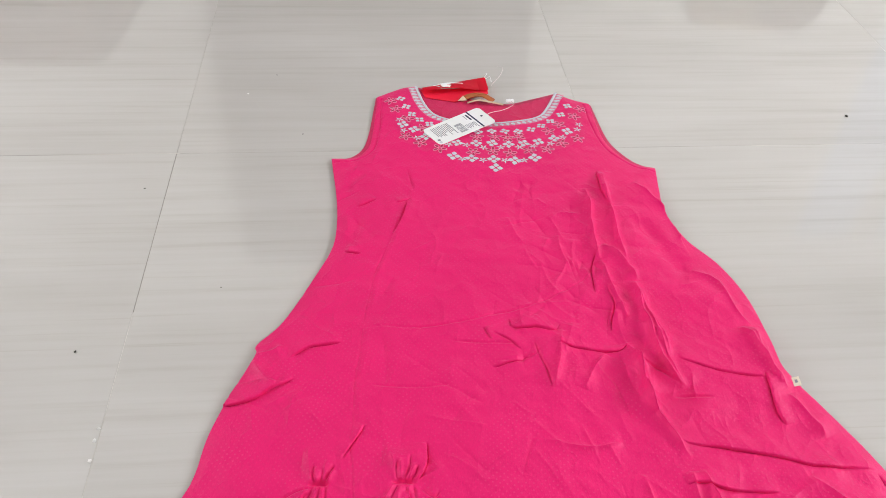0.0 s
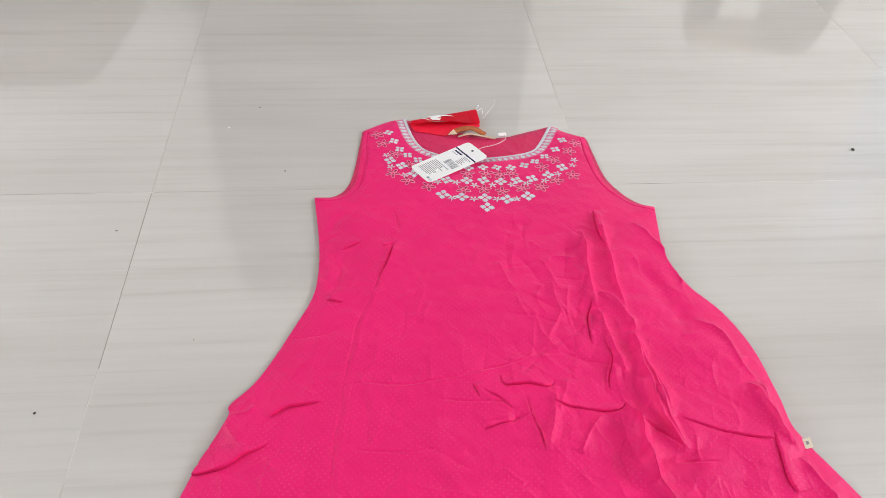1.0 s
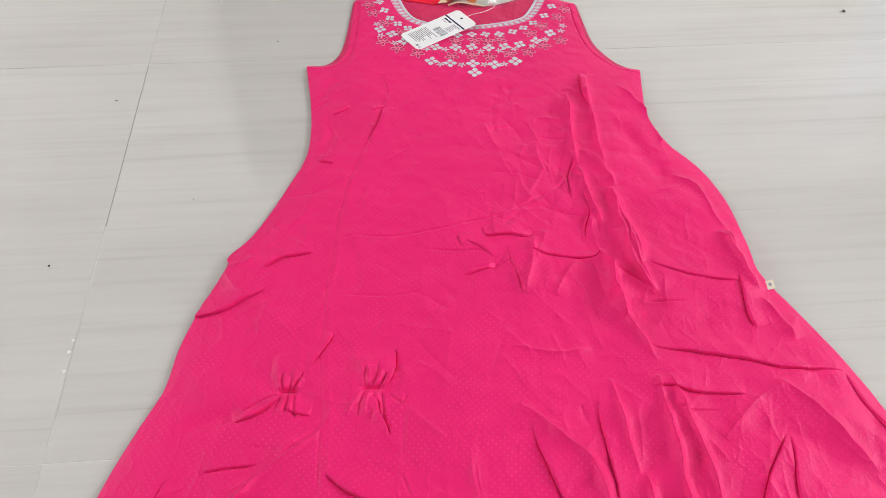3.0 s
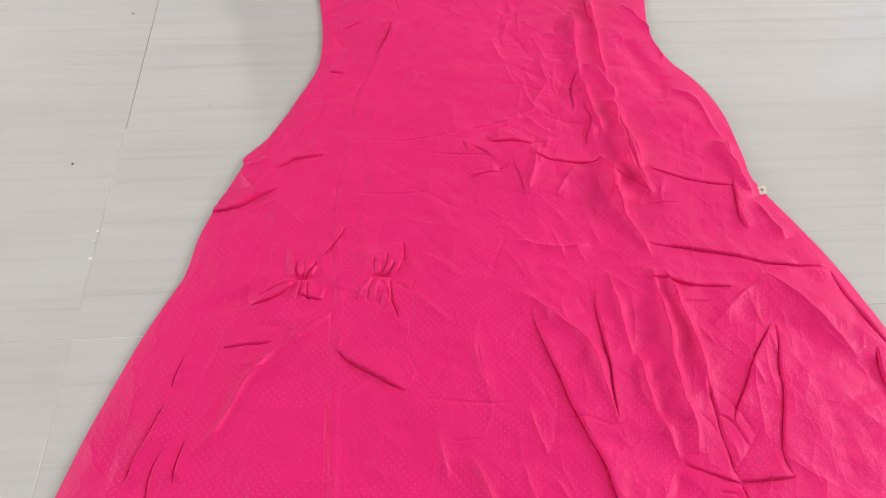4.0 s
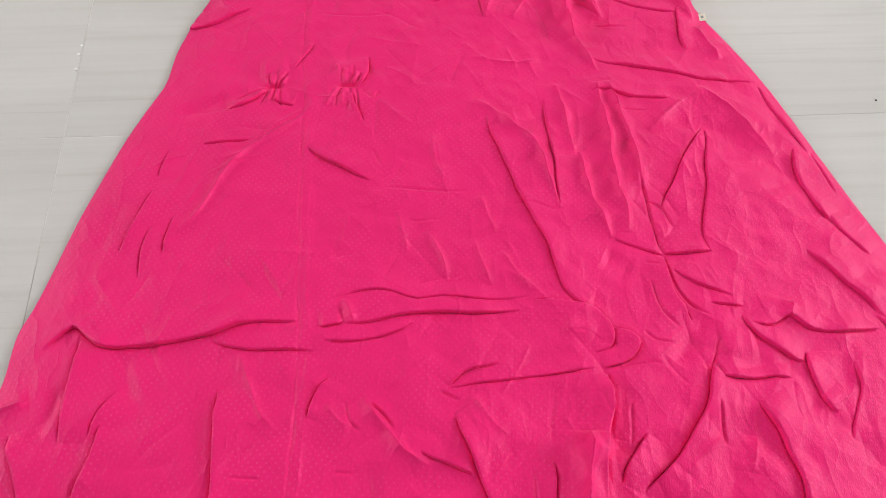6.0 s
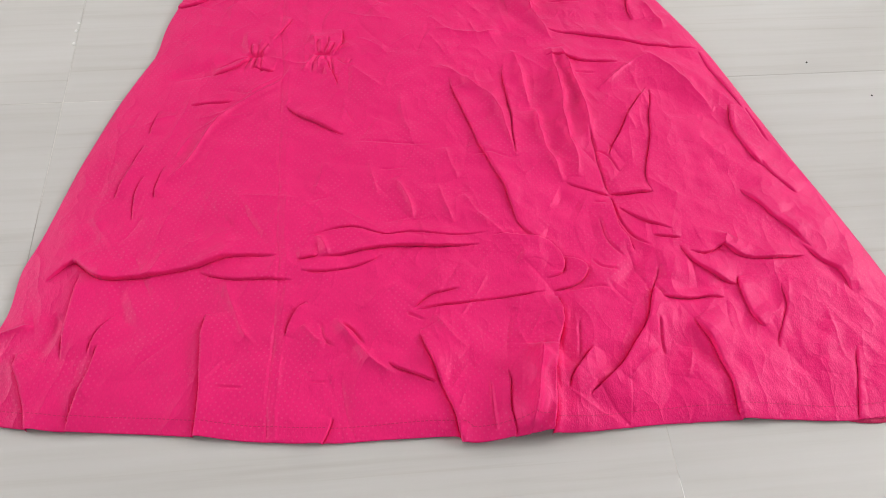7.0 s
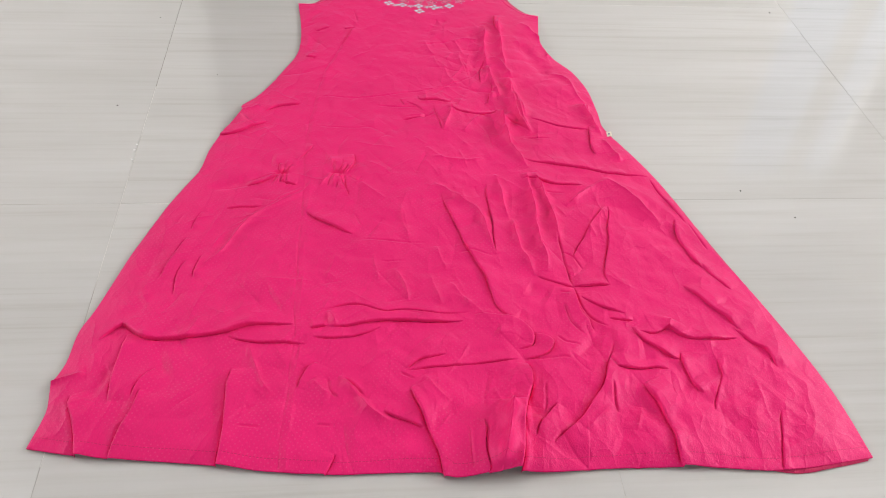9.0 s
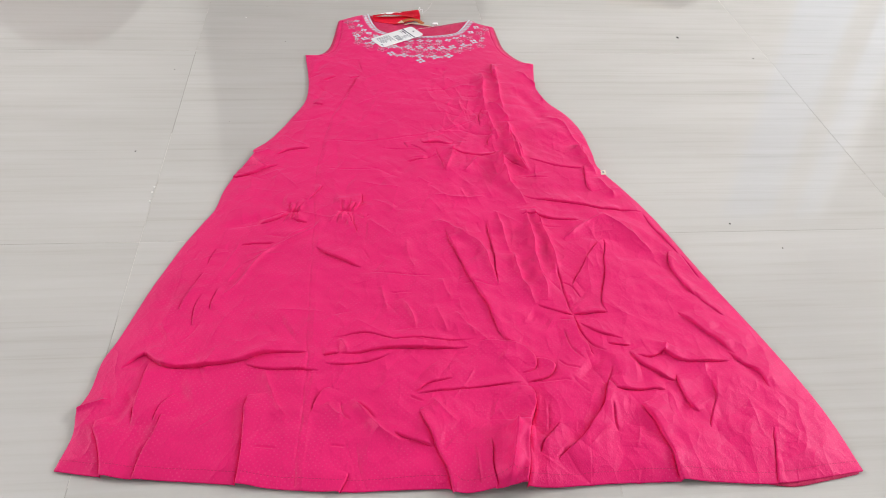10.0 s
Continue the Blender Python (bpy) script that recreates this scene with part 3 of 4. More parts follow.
lap(2.6, 8, (-0.033, 0.083), (-0.002, 0.080), (0.027, 0.082), (0.059, 0.084))
lap(3.4, 8, (-0.147, 0.071), (-0.142, 0.038), (-0.140, 0.008), (-0.135, -0.022))
lap(4.4, 9, (-0.104, -0.005), (-0.105, -0.031), (-0.108, -0.055), (-0.110, -0.074))
lap(1.8, 6, (-0.101, 0.028), (-0.107, 0.011), (-0.112, -0.014))
swell(-2, 7, 7, (-0.107, 0.062), (-0.089, 0.015))
lap(5.5, 11, (-0.016, 0.038), (-0.008, -0.009), (-0.001, -0.051), (0.002, -0.086))
ridge(2, 4, 7, (-0.005, 0.076), (0.005, 0.052), (0.022, 0.023), (0.038, 0.007))
ridge(3, 5, 5, (-0.204, -0.005), (-0.187, 0.004), (-0.172, 0.011))
lap(5, 12, (-0.177, -0.017), (-0.161, -0.048), (-0.144, -0.086))
swell(-2.6, 8, 8, (-0.155, -0.024), (-0.151, -0.003), (-0.149, 0.027))
lap(4, 8, (0.076, 0.060), (0.068, 0.041), (0.063, 0.021))
lap(1.6, 7, (0.064, 0.135), (0.088, 0.148), (0.118, 0.153), (0.144, 0.147), (0.168, 0.152), (0.206, 0.154), (0.230, 0.158), (0.250, 0.162))
lap(4.6, 10, (0.082, 0.113), (0.110, 0.122), (0.140, 0.131), (0.170, 0.136), (0.219, 0.142), (0.242, 0.146))
lap(2.2, 8, (0.065, 0.095), (0.090, 0.098), (0.124, 0.109), (0.142, 0.121))
lap(3, 6, (0.060, 0.107), (0.080, 0.114))
ridge(2, 4, 4, (0.090, 0.117), (0.075, 0.137))
lap(4, 8, (0.309, 0.110), (0.323, 0.118), (0.323, 0.136), (0.309, 0.152), (0.280, 0.158), (0.254, 0.157))
lap(4, 8, (0.317, 0.096), (0.339, 0.107), (0.348, 0.124), (0.339, 0.133), (0.325, 0.137))
lap(2.2, 8, (0.180, 0.061), (0.212, 0.072), (0.247, 0.079), (0.276, 0.086), (0.311, 0.096))
lap(2.6, 7, (0.180, 0.063), (0.191, 0.077), (0.211, 0.086), (0.224, 0.090))
ridge(2.6, 4, 6, (0.106, 0.045), (0.124, 0.026), (0.144, 0.005), (0.169, -0.007))
groove(2.4, (0.113, 0.042), (0.125, 0.033), (0.136, 0.020))
lap(3.6, 8, (0.162, 0.004), (0.184, -0.004), (0.208, -0.012))
groove(2, (0.174, 0.057), (0.191, 0.052))
lap(6, 12, (0.188, 0.041), (0.205, 0.008), (0.215, -0.014), (0.229, -0.043), (0.239, -0.071))
ridge(1.6, 4, 6, (0.200, 0.058), (0.221, 0.032), (0.234, 0.023))
lap(11, 14, (0.313, -0.060), (0.315, -0.017), (0.317, 0.028), (0.323, 0.059), (0.321, 0.091))
ridge(9, 14, 9, (0.303, 0.033), (0.300, -0.006), (0.296, -0.047))
lap(3.4, 8, (0.353, 0.039), (0.338, 0.010), (0.331, -0.008))
lap(6.5, 10, (0.420, 0.120), (0.413, 0.085), (0.399, 0.049), (0.380, 0.019), (0.350, -0.012))
lap(4.4, 9, (0.425, 0.099), (0.450, 0.101), (0.469, 0.106), (0.486, 0.105))
groove(2.2, (0.424, 0.137), (0.419, 0.114), (0.427, 0.100))
swell(5, 18, 14, (0.422, 0.131), (0.459, 0.133))
lap(4.2, 9, (0.449, 0.164), (0.461, 0.145), (0.478, 0.134), (0.502, 0.122))
lap(4.4, 9, (0.457, 0.156), (0.474, 0.156), (0.491, 0.167), (0.512, 0.157), (0.543, 0.158), (0.577, 0.164))
ridge(2.4, 4, 4, (0.489, 0.162), (0.497, 0.181))
lap(3.4, 8, (0.577, 0.178), (0.594, 0.162), (0.611, 0.151), (0.619, 0.125))
lap(4.6, 9, (0.504, 0.133), (0.508, 0.108), (0.517, 0.084), (0.523, 0.076))
lap(2.2, 7, (0.546, 0.127), (0.550, 0.105), (0.543, 0.082), (0.533, 0.053))
lap(7, 14, (0.455, 0.080), (0.469, 0.055), (0.480, 0.022), (0.488, -0.015))
groove(2, (0.417, 0.075), (0.419, 0.051), (0.422, 0.036))
ridge(2, 5, 6, (0.417, 0.044), (0.400, 0.026), (0.385, 0.007))
lap(3.4, 9, (0.522, 0.247), (0.546, 0.222), (0.569, 0.199), (0.585, 0.175))
lap(2.4, 7, (0.552, 0.293), (0.567, 0.268), (0.585, 0.249))
swell(-4, 9, 9, (0.384, 0.107), (0.401, 0.135), (0.413, 0.159))
groove(2.2, (0.418, 0.160), (0.400, 0.170), (0.385, 0.193), (0.380, 0.217))
lap(2.4, 7, (0.110, -0.080), (0.115, -0.067), (0.117, -0.052))
groove(1.6, (0.093, 0.040), (0.100, 0.024), (0.111, 0.015))
ridge(2, 5, 5, (0.077, 0.034), (0.093, 0.021), (0.102, 0.019))
lap(2, 6, (0.610, 0.062), (0.606, 0.029), (0.600, -0.007))
swell(2.4, 9, 9, (0.589, 0.087), (0.577, 0.032))
groove(1.4, (0.341, 0.064), (0.339, 0.027))
groove(1.4, (0.256, -0.004), (0.262, -0.034), (0.264, -0.051))
lap(3.4, 9, (0.280, -0.053), (0.275, -0.027), (0.272, 0.004))
groove(1.2, (0.092, -0.022), (0.109, -0.021))
groove(1.2, (0.008, -0.036), (0.035, -0.034))
ridge(1.6, 5, 6, (0.448, 0.047), (0.442, 0.013))
swell(3, 10, 10, (0.281, 0.134), (0.309, 0.126))
groove(1.6, (0.355, 0.138), (0.367, 0.128), (0.385, 0.127))
groove(1.6, (0.330, 0.097), (0.360, 0.105), (0.372, 0.104))
# bound edges of the armholes, princess seams, hem turn-up
groove(1.6, (0.236, 1.096), (0.245, 1.050), (0.257, 1.000), (0.278, 0.966), (0.303, 0.945), (0.331, 0.938))
groove(1.6, (-0.077, 1.066), (-0.072, 1.022), (-0.068, 0.975), (-0.069, 0.932), (-0.090, 0.902), (-0.118, 0.896))
groove(0.9, (-0.012, 0.905), (-0.006, 0.820), (-0.022, 0.720), (-0.030, 0.640), (-0.022, 0.480), (-0.004, 0.380), (0.008, 0.300), (0.030, 0.160), (0.045, 0.080), (0.062, -0.076))
ridge(0.5, 3.5, 3.5, (-0.006, 0.905), (0.000, 0.820), (-0.016, 0.720), (-0.024, 0.640), (-0.015, 0.480), (0.004, 0.380), (0.016, 0.300), (0.038, 0.160), (0.053, 0.080), (0.070, -0.076))

rng = np.random.default_rng(7)
for k in range(250):                # small straight creases, most of them where the cloth lies fullest
    if k < 120:
        cy = rng.uniform(0.0, 0.88)
        cx = 0.16 + 0.42 * (0.95 - cy) * rng.uniform(0.0, 1.0) + rng.uniform(-0.04, 0.04)
        turn = rng.normal(1.95, 0.45)
    elif k < 150:
        cx, cy, turn = rng.uniform(-0.15, 0.62), rng.uniform(-0.06, 0.14), rng.normal(1.6, 0.5)
    else:
        cy = rng.uniform(0.1, 0.85)
        cx, turn = rng.uniform(-0.16 + 0.1 * max(0, cy - 0.4), 0.2), rng.uniform(0, math.pi)
    size = rng.uniform(0.010, 0.040)
    dx, dy = size * math.cos(turn), size * math.sin(turn)
    bend = rng.uniform(-0.12, 0.12)
    ridge(rng.choice((-1, 1)) * rng.uniform(0.25, 0.75), rng.uniform(2.2, 3.2), rng.uniform(2.8, 5.0), (cx + dx, cy + dy), (cx - bend * dy, cy + bend * dx), (cx - dx, cy - dy))
WAVES = [(rng.uniform(0, 2 * math.pi), 2 * math.pi / rng.uniform(0.05, 0.17), rng.uniform(0, 2 * math.pi)) for _ in range(14)]
RIPPLES = [(rng.uniform(0, 2 * math.pi), 2 * math.pi / rng.uniform(0.016, 0.045), rng.uniform(0, 2 * math.pi)) for _ in range(16)]


def facets(x, y, cell, turn, stretch, seed):
    """Crumpled planes: random heights on a bent triangular net, joined by straight creases."""
    bx = x + 0.35 * cell * np.sin(y / cell * 1.3 + seed) + 0.25 * cell * np.sin((x + y) / cell * 0.9 + 2 * seed)
    by = y + 0.35 * cell * np.sin(x / cell * 1.1 + 3 * seed) + 0.25 * cell * np.sin((x - y) / cell * 0.8 + seed)
    c, s = math.cos(turn), math.sin(turn)
    u, v = (c * bx + s * by) / cell + 200, (-s * bx + c * by) / (cell * stretch) + 200
    u = u + 0.5 * v
    iu, iv = np.floor(u).astype(int), np.floor(v).astype(int)
    fu, fv = u - iu, v - iv
    table = np.random.default_rng(seed).uniform(-1, 1, (512, 512))
    a, b, d, e = (table[(iv + j) % 512, (iu + i) % 512] for j, i in ((0, 0), (0, 1), (1, 0), (1, 1)))
    lower = a + fu * (b - a) + fv * (d - a)
    upper = e + (1 - fu) * (d - e) + (1 - fv) * (b - e)
    return np.where(fu + fv < 1, lower, upper)


def cloth_shape(x, y, d=None):
    """The height of the upper cloth over the floor, and how far the lips of its folds hang over sideways."""
    if d is None:
        d = inside_of(x, y, OUTLINE)
    edge = np.clip(d, 0, None)
    z = 0.0036 + 0.0075 * (1 - np.exp(-edge / 0.022))
    a = sum(np.sin(k * (x * math.cos(t) + y * math.sin(t)) + p) for t, k, p in WAVES) / 4
    c = sum(np.sin(k * (x * math.cos(t) + y * math.sin(t)) + p) for t, k, p in RIPPLES) / 4
    busy = np.clip((x - 0.02 + 0.20 * (0.5 - y)) / 0.28, 0, 1) * np.clip((0.95 - y) / 0.3, 0, 1)
    low = np.clip((0.16 - y) / 0.12, 0, 1)
    fade = 1 - np.exp(-edge / 0.012)
    yoke = np.clip((0.93 - y) / 0.12, 0, 1)
    z = z + fade * ((0.0009 + 0.0009 * busy + 0.0010 * low) * (np.sqrt(a * a + 0.02) - 0.5) + 0.0002 * c)
    z = z + fade * yoke * (0.0013 + 0.0017 * busy + 0.0003 * low) * facets(x, y, 0.058, 0.35, 1.9, 11)
    z = z + fade * yoke * (0.0004 + 0.0004 * busy + 0.0002 * low) * facets(x, y, 0.019, -0.3, 1.6, 23)
    sx, sy = np.zeros(x.shape), np.zeros(x.shape)
    # the creases waver, and rise and sink along their way
    wx = x + 0.0007 * np.sin(58 * x + 77 * y + 1.0) + 0.0003 * np.sin(131 * y - 72 * x)
    wy = y + 0.0007 * np.sin(66 * y - 81 * x + 2.0) + 0.0003 * np.sin(127 * x + 64 * y)
    uneven = 1 + 0.24 * np.sin(83 * x + 31 * y + 0.7) * np.sin(74 * y - 42 * x) + 0.10 * np.sin(160 * x - 140 * y)
    row = np.maximum.accumulate(y) if len(y) > 5000 else None
    for kind, h, wl, wr, line, fade_in, fade_out in FOLDS:
        reach = 6 * max(wl, wr)
        y0, y1 = line[:, 1].min() - reach, line[:, 1].max() + reach
        near = slice(0, len(y)) if row is None else slice(*np.searchsorted(row, (y0 - 0.004, y1 + 0.004)))
        xs, ys = x[near], y[near]
        at = near.start + np.flatnonzero((xs > line[:, 0].min() - reach) & (xs < line[:, 0].max() + reach) & (ys > y0) & (ys < y1))
        if not len(at):
            continue
        dd, side, along, ux, uy = to_line(wx[at], wy[at], line)
        taper = uneven[at].copy()
        if fade_in:
            taper *= np.clip(along / 0.2, 0, 1) ** 0.7
        if fade_out:
            taper *= np.clip((1 - along) / 0.2, 0, 1) ** 0.7
        q = dd * side
        if kind == "lap":
            lip = q - 0.0011
            rise = np.where(lip > 0, 0.55 * np.exp(-lip / wl) + 0.45 * np.exp(-(lip / (2.4 * wl)) ** 2), np.exp(-(lip / 0.0008) ** 2))
            z[at] += 1.05 * h * taper * rise - taper * (0.30 * h + 0.0012) * np.exp(-((q + 0.0008) / 0.0011) ** 2)
            z[at] += taper * 0.10 * h * np.exp(-((q + 0.0060) / 0.0035) ** 2)
            over = taper * min(0.0026, 0.0008 + 0.4 * h) * np.exp(-((q - 0.0010) / 0.0017) ** 2)
            sx[at] += over * uy
            sy[at] -= over * ux
        elif kind == "groove":
            z[at] += taper * h * (0.45 * np.exp(-dd / wl) - 1.25 * np.exp(-(dd / 0.0015) ** 2))
        elif kind == "swell":
            z[at] += h * taper * np.exp(-(dd / np.where(side > 0, wl, wr)) ** 2)
        else:
            w = np.where(side > 0, wl, wr)
            z[at] += 2.4 * h * taper * (0.16 * np.exp(-dd / 0.0016) + 0.60 * np.exp(-dd / w) + 0.24 * np.exp(-dd / (2.8 * w)))
    return np.maximum(z, 0.0022), sx, sy


def cloth_height(x, y):
    return cloth_shape(x, y)[0]


def inside_of_grid(xs, ys, loop, far):
    """inside_of() on the points of a grid, with the distance cut off at far."""
    best = np.full((len(ys), len(xs)), far)
    odd = np.zeros(best.shape, bool)
    for (ax, ay), (bx, by) in zip(loop, np.roll(loop, -1, 0)):
        dx, dy = bx - ax, by - ay
        i0, i1 = np.searchsorted(xs, (min(ax, bx) - far, max(ax, bx) + far))
        j0, j1 = np.searchsorted(ys, (min(ay, by) - far, max(ay, by) + far))
        x, y = xs[None, i0:i1], ys[j0:j1, None]
        t = np.clip(((x - ax) * dx + (y - ay) * dy) / (dx * dx + dy * dy + 1e-12), 0, 1)
        best[j0:j1, i0:i1] = np.minimum(best[j0:j1, i0:i1], np.hypot(x - ax - t * dx, y - ay - t * dy))
        rows = np.flatnonzero((ay > ys) != (by > ys))
        if len(rows):
            odd[rows] ^= xs[None, :] < ax + (ys[rows, None] - ay) * dx / (by - ay)
    return np.where(odd, best, -best)


def sheet(outline, step, shape, rim):
    """A cloth cut to an outline, lying at the given height, with a turned-down edge."""
    lo, hi = outline.min(0) - step, outline.max(0) + step
    nx, ny = int((hi[0] - lo[0]) / step) + 2, int((hi[1] - lo[1]) / step) + 2
    gx, gy = np.meshgrid(lo[0] + step * np.arange(nx), lo[1] + step * np.arange(ny))
    x, y = gx.ravel(), gy.ravel()
    d = inside_of_grid(gx[0], gy[:, 0], outline, 0.09).ravel()
    q = (np.arange(ny - 1)[:, None] * nx + np.arange(nx - 1)[None, :]).ravel()
    quads = np.stack([q, q + 1, q + nx + 1, q + nx], 1)
    quads = quads[(d[quads] > -0.45 * step).all(1)]
    used = np.unique(quads)
    new_id = np.full(nx * ny, -1)
    new_id[used] = np.arange(len(used))
    quads, x, y, d = new_id[quads], x[used], y[used], d[used]
    # edges that belong to one face only are the border: bring them onto the outline
    e = np.concatenate([quads[:, [0, 1]], quads[:, [1, 2]], quads[:, [2, 3]], quads[:, [3, 0]]])
    key = np.sort(e, 1)
    _, inv, count = np.unique(key[:, 0] * (len(x) + 1) + key[:, 1], return_inverse=True, return_counts=True)
    border = e[count[inv.ravel()] == 1]
    b = np.unique(border)
    px, py, best = x[b].copy(), y[b].copy(), np.full(len(b), 1e9)
    bx, by = x[b], y[b]
    n = len(outline)
    for i in range(n):
        p, r = outline[i], outline[(i + 1) % n]
        v = r - p
        t = np.clip(((bx - p[0]) * v[0] + (by - p[1]) * v[1]) / (v @ v + 1e-12), 0, 1)
        cx, cy = p[0] + t * v[0], p[1] + t * v[1]
        dd = np.hypot(bx - cx, by - cy)
        near = dd < best
        best, px, py = np.where(near, dd, best), np.where(near, cx, px), np.where(near, cy, py)
    x[b], y[b], d[b] = px, py, 0.0
    z, sx, sy = shape(x, y, d)
    verts = np.stack([x + sx, y + sy, z], 1)
    faces = [tuple(f) for f in quads]
    low = {int(i): len(verts) + k for k, i in enumerate(b)}
    under = verts[b].copy()
    under[:, 2] -= rim
    verts = np.vstack([verts, under])
    faces += [(int(j), int(i), low[int(i)], low[int(j)]) for i, j in border]
    return verts, faces


dress = new("dress")
tagged(dress, "creased bright pink sleeveless dress with white neck embroidery", "dress")
v, f = sheet(OUTLINE, 0.0008, cloth_shape, 0.0012)
front = put("front_panel", mesh_from("front_panel", v, f, MAT_CLOTH), dress, "bright pink dotted fabric, creased and gathered")

back_hem = [(x + 0.004, y + 0.030) for x, y in HEM[:12]] + [(0.478, 0.004), (0.545, -0.008), (0.610, -0.0135), (0.660, 0.000), (0.700, 0.0135)]
BACK = np.vstack([smooth_line([(x + 0.004, y) for x, y in LEFT_SIDE[:-1]] + [back_hem[0]])[:-1], smooth_line(back_hem)[:-1],
                  smooth_line([back_hem[-1]] + [(x - 0.001, y) for x, y in RIGHT_SIDE[1:]])[:-1],
                  smooth_line([(0.334, 0.948), (0.308, 0.959), (0.289, 0.978), (0.271, 1.008), (0.259, 1.054), (0.248, 1.104)])[:-1],
                  smooth_line([(0.248, 1.104), (0.222, 1.111), (0.192, 1.127)])[:-1], smooth_line(NECK_BACK)[:-1],
                  smooth_line([(-0.027, 1.113), (-0.049, 1.105), (-0.085, 1.073)])[:-1],
                  smooth_line([(-0.087, 1.073), (-0.085, 1.028), (-0.083, 0.973), (-0.086, 0.937), (-0.099, 0.914), (-0.125, 0.903)])[:-1]])


def back_shape(x, y, d):
    flat = np.zeros(x.shape)
    z = 0.0016 + 0.0016 * np.exp(-((y - 1.1) / 0.05) ** 2) + 0.0003 * np.sin(x * 90 + y * 40)
    return z, flat, flat


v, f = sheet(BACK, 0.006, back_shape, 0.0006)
put("back_panel", mesh_from("back_panel", v, f, MAT_CLOTH_SHADED), dress, "inner side of the pink back panel")


def height_at(x, y):
    return cloth_height(np.atleast_1d(np.array(x, float)), np.atleast_1d(np.array(y, float)))


def ribbon(name, line, half, lift, mat, parent, step=0.003, thick=0.0009, label=""):
    """A narrow domed band that follows the cloth along a line."""
    p = resample(np.array(line), step)
    t = np.gradient(p, axis=0)
    t /= np.linalg.norm(t, axis=1)[:, None]
    nrm = np.stack([-t[:, 1], t[:, 0]], 1)
    verts, k = [], 5
    for j, o in enumerate(np.linspace(-1, 1, k)):
        q = p + nrm * half * o
        z = height_at(q[:, 0], q[:, 1]) + lift + thick * (1 - o * o)
        verts.append(np.column_stack([q, z]))
    verts = np.vstack(verts)
    m = len(p)
    faces = [(j * m + i, j * m + i + 1, (j + 1) * m + i + 1, (j + 1) * m + i) for j in range(k - 1) for i in range(m - 1)]
    return put(name, mesh_from(name, verts, faces, mat), parent, label)


def inset(line, by):
    """A line shifted sideways, to its left by a positive distance."""
    t = np.gradient(np.array(line), axis=0)
    t /= np.linalg.norm(t, axis=1)[:, None]
    return np.array(line) + np.stack([-t[:, 1], t[:, 0]], 1) * by


# ---- the dress: embroidery ----
ribbon("neck_trim", inset(resample(neck_line, 0.002), 0.0022), 0.0024, 0.0006, MAT_WHITE_THREAD, dress, 0.002, 0.0012, "white corded neck trim")


ribbon("trim_ground", inset(resample(neck_line, 0.002), 0.0098), 0.0062, 0.0001, MAT_GROUND_THREAD, dress, 0.002, 0.0003, "pale embroidered band under the petals")


def petal(verts, faces, cx, cy, turn, length, width, lift=0.0005, dome=0.0012):
    """A satin-stitched lozenge."""
    base = len(verts)
    shape = ((0, 0, 1), (-0.5, 0, 0), (-0.27, 0.31, 0.2), (0, 0.5, 0), (0.27, 0.31, 0.2), (0.5, 0, 0), (0.27, -0.31, 0.2), (0, -0.5, 0), (-0.27, -0.31, 0.2))
    for a, b, up in shape:
        x = cx + a * length * math.cos(turn) - b * width * math.sin(turn)
        y = cy + a * length * math.sin(turn) + b * width * math.cos(turn)
        verts.append((x, y, lift + dome * up))
    faces += [(base, base + 1 + k, base + 1 + (k + 1) % 8) for k in range(8)]


def loop_petal(verts, faces, fill, cx, cy, turn, length, width):
    """A petal outlined in thread, filled flat."""
    base = len(verts)
    n = 10
    for r, up in ((1.0, 0.0004), (0.86, 0.0010), (0.72, 0.0005)):
        for k in range(n):
            a = 2 * math.pi * k / n
            u, w = 0.5 * length * r * math.cos(a), 0.5 * width * r * math.sin(a)
            verts.append((cx + u * math.cos(turn) - w * math.sin(turn), cy + u * math.sin(turn) + w * math.cos(turn), up))
    for ring in range(2):
        for k in range(n):
            faces.append((base + ring * n + k, base + ring * n + (k + 1) % n, base + (ring + 1) * n + (k + 1) % n, base + (ring + 1) * n + k))
    fill.append(len(faces))
    faces.append(tuple(base + 2 * n + k for k in range(n)))


def settle(name, verts, faces, mats, fill=()):
    """Lays an embroidered motif on the cloth."""
    v = np.array(verts)
    v[:, 2] += height_at(v[:, 0], v[:, 1])
    me = mesh_from(name, v, faces, mats)
    for k in fill:
        me.polygons[k].material_index = 1
    return put(name, me, dress)


def white_flower(x, y, size, turn):
    verts, faces = [], []
    for k in range(4):
        a = turn + k * math.pi / 2
        petal(verts, faces, x + 0.30 * size * math.cos(a), y + 0.30 * size * math.sin(a), a, size * 0.47, size * 0.43)
    settle("embroidered_flower", verts, faces, MAT_WHITE_THREAD)


def rose_flower(x, y, size, turn):
    verts, faces, fill = [], [], []
    for k in range(5):
        a = turn + k * 2 * math.pi / 5
        loop_petal(verts, faces, fill, x + 0.30 * size * math.cos(a), y + 0.30 * size * math.sin(a), a, size * 0.46, size * 0.25)
    settle("outlined_flower", verts, faces, [MAT_PALE_THREAD, MAT_ROSE_THREAD], fill)


def sprig(x, y, size, turn):
    verts, faces = [], []
    for k in range(5):
        a = turn + k * 2 * math.pi / 5
        petal(verts, faces, x + 0.27 * size * math.cos(a), y + 0.27 * size * math.sin(a), a, size * 0.5, size * 0.2, 0.0005, 0.0008)
    settle("embroidered_sprig", verts, faces, MAT_WHITE_THREAD)


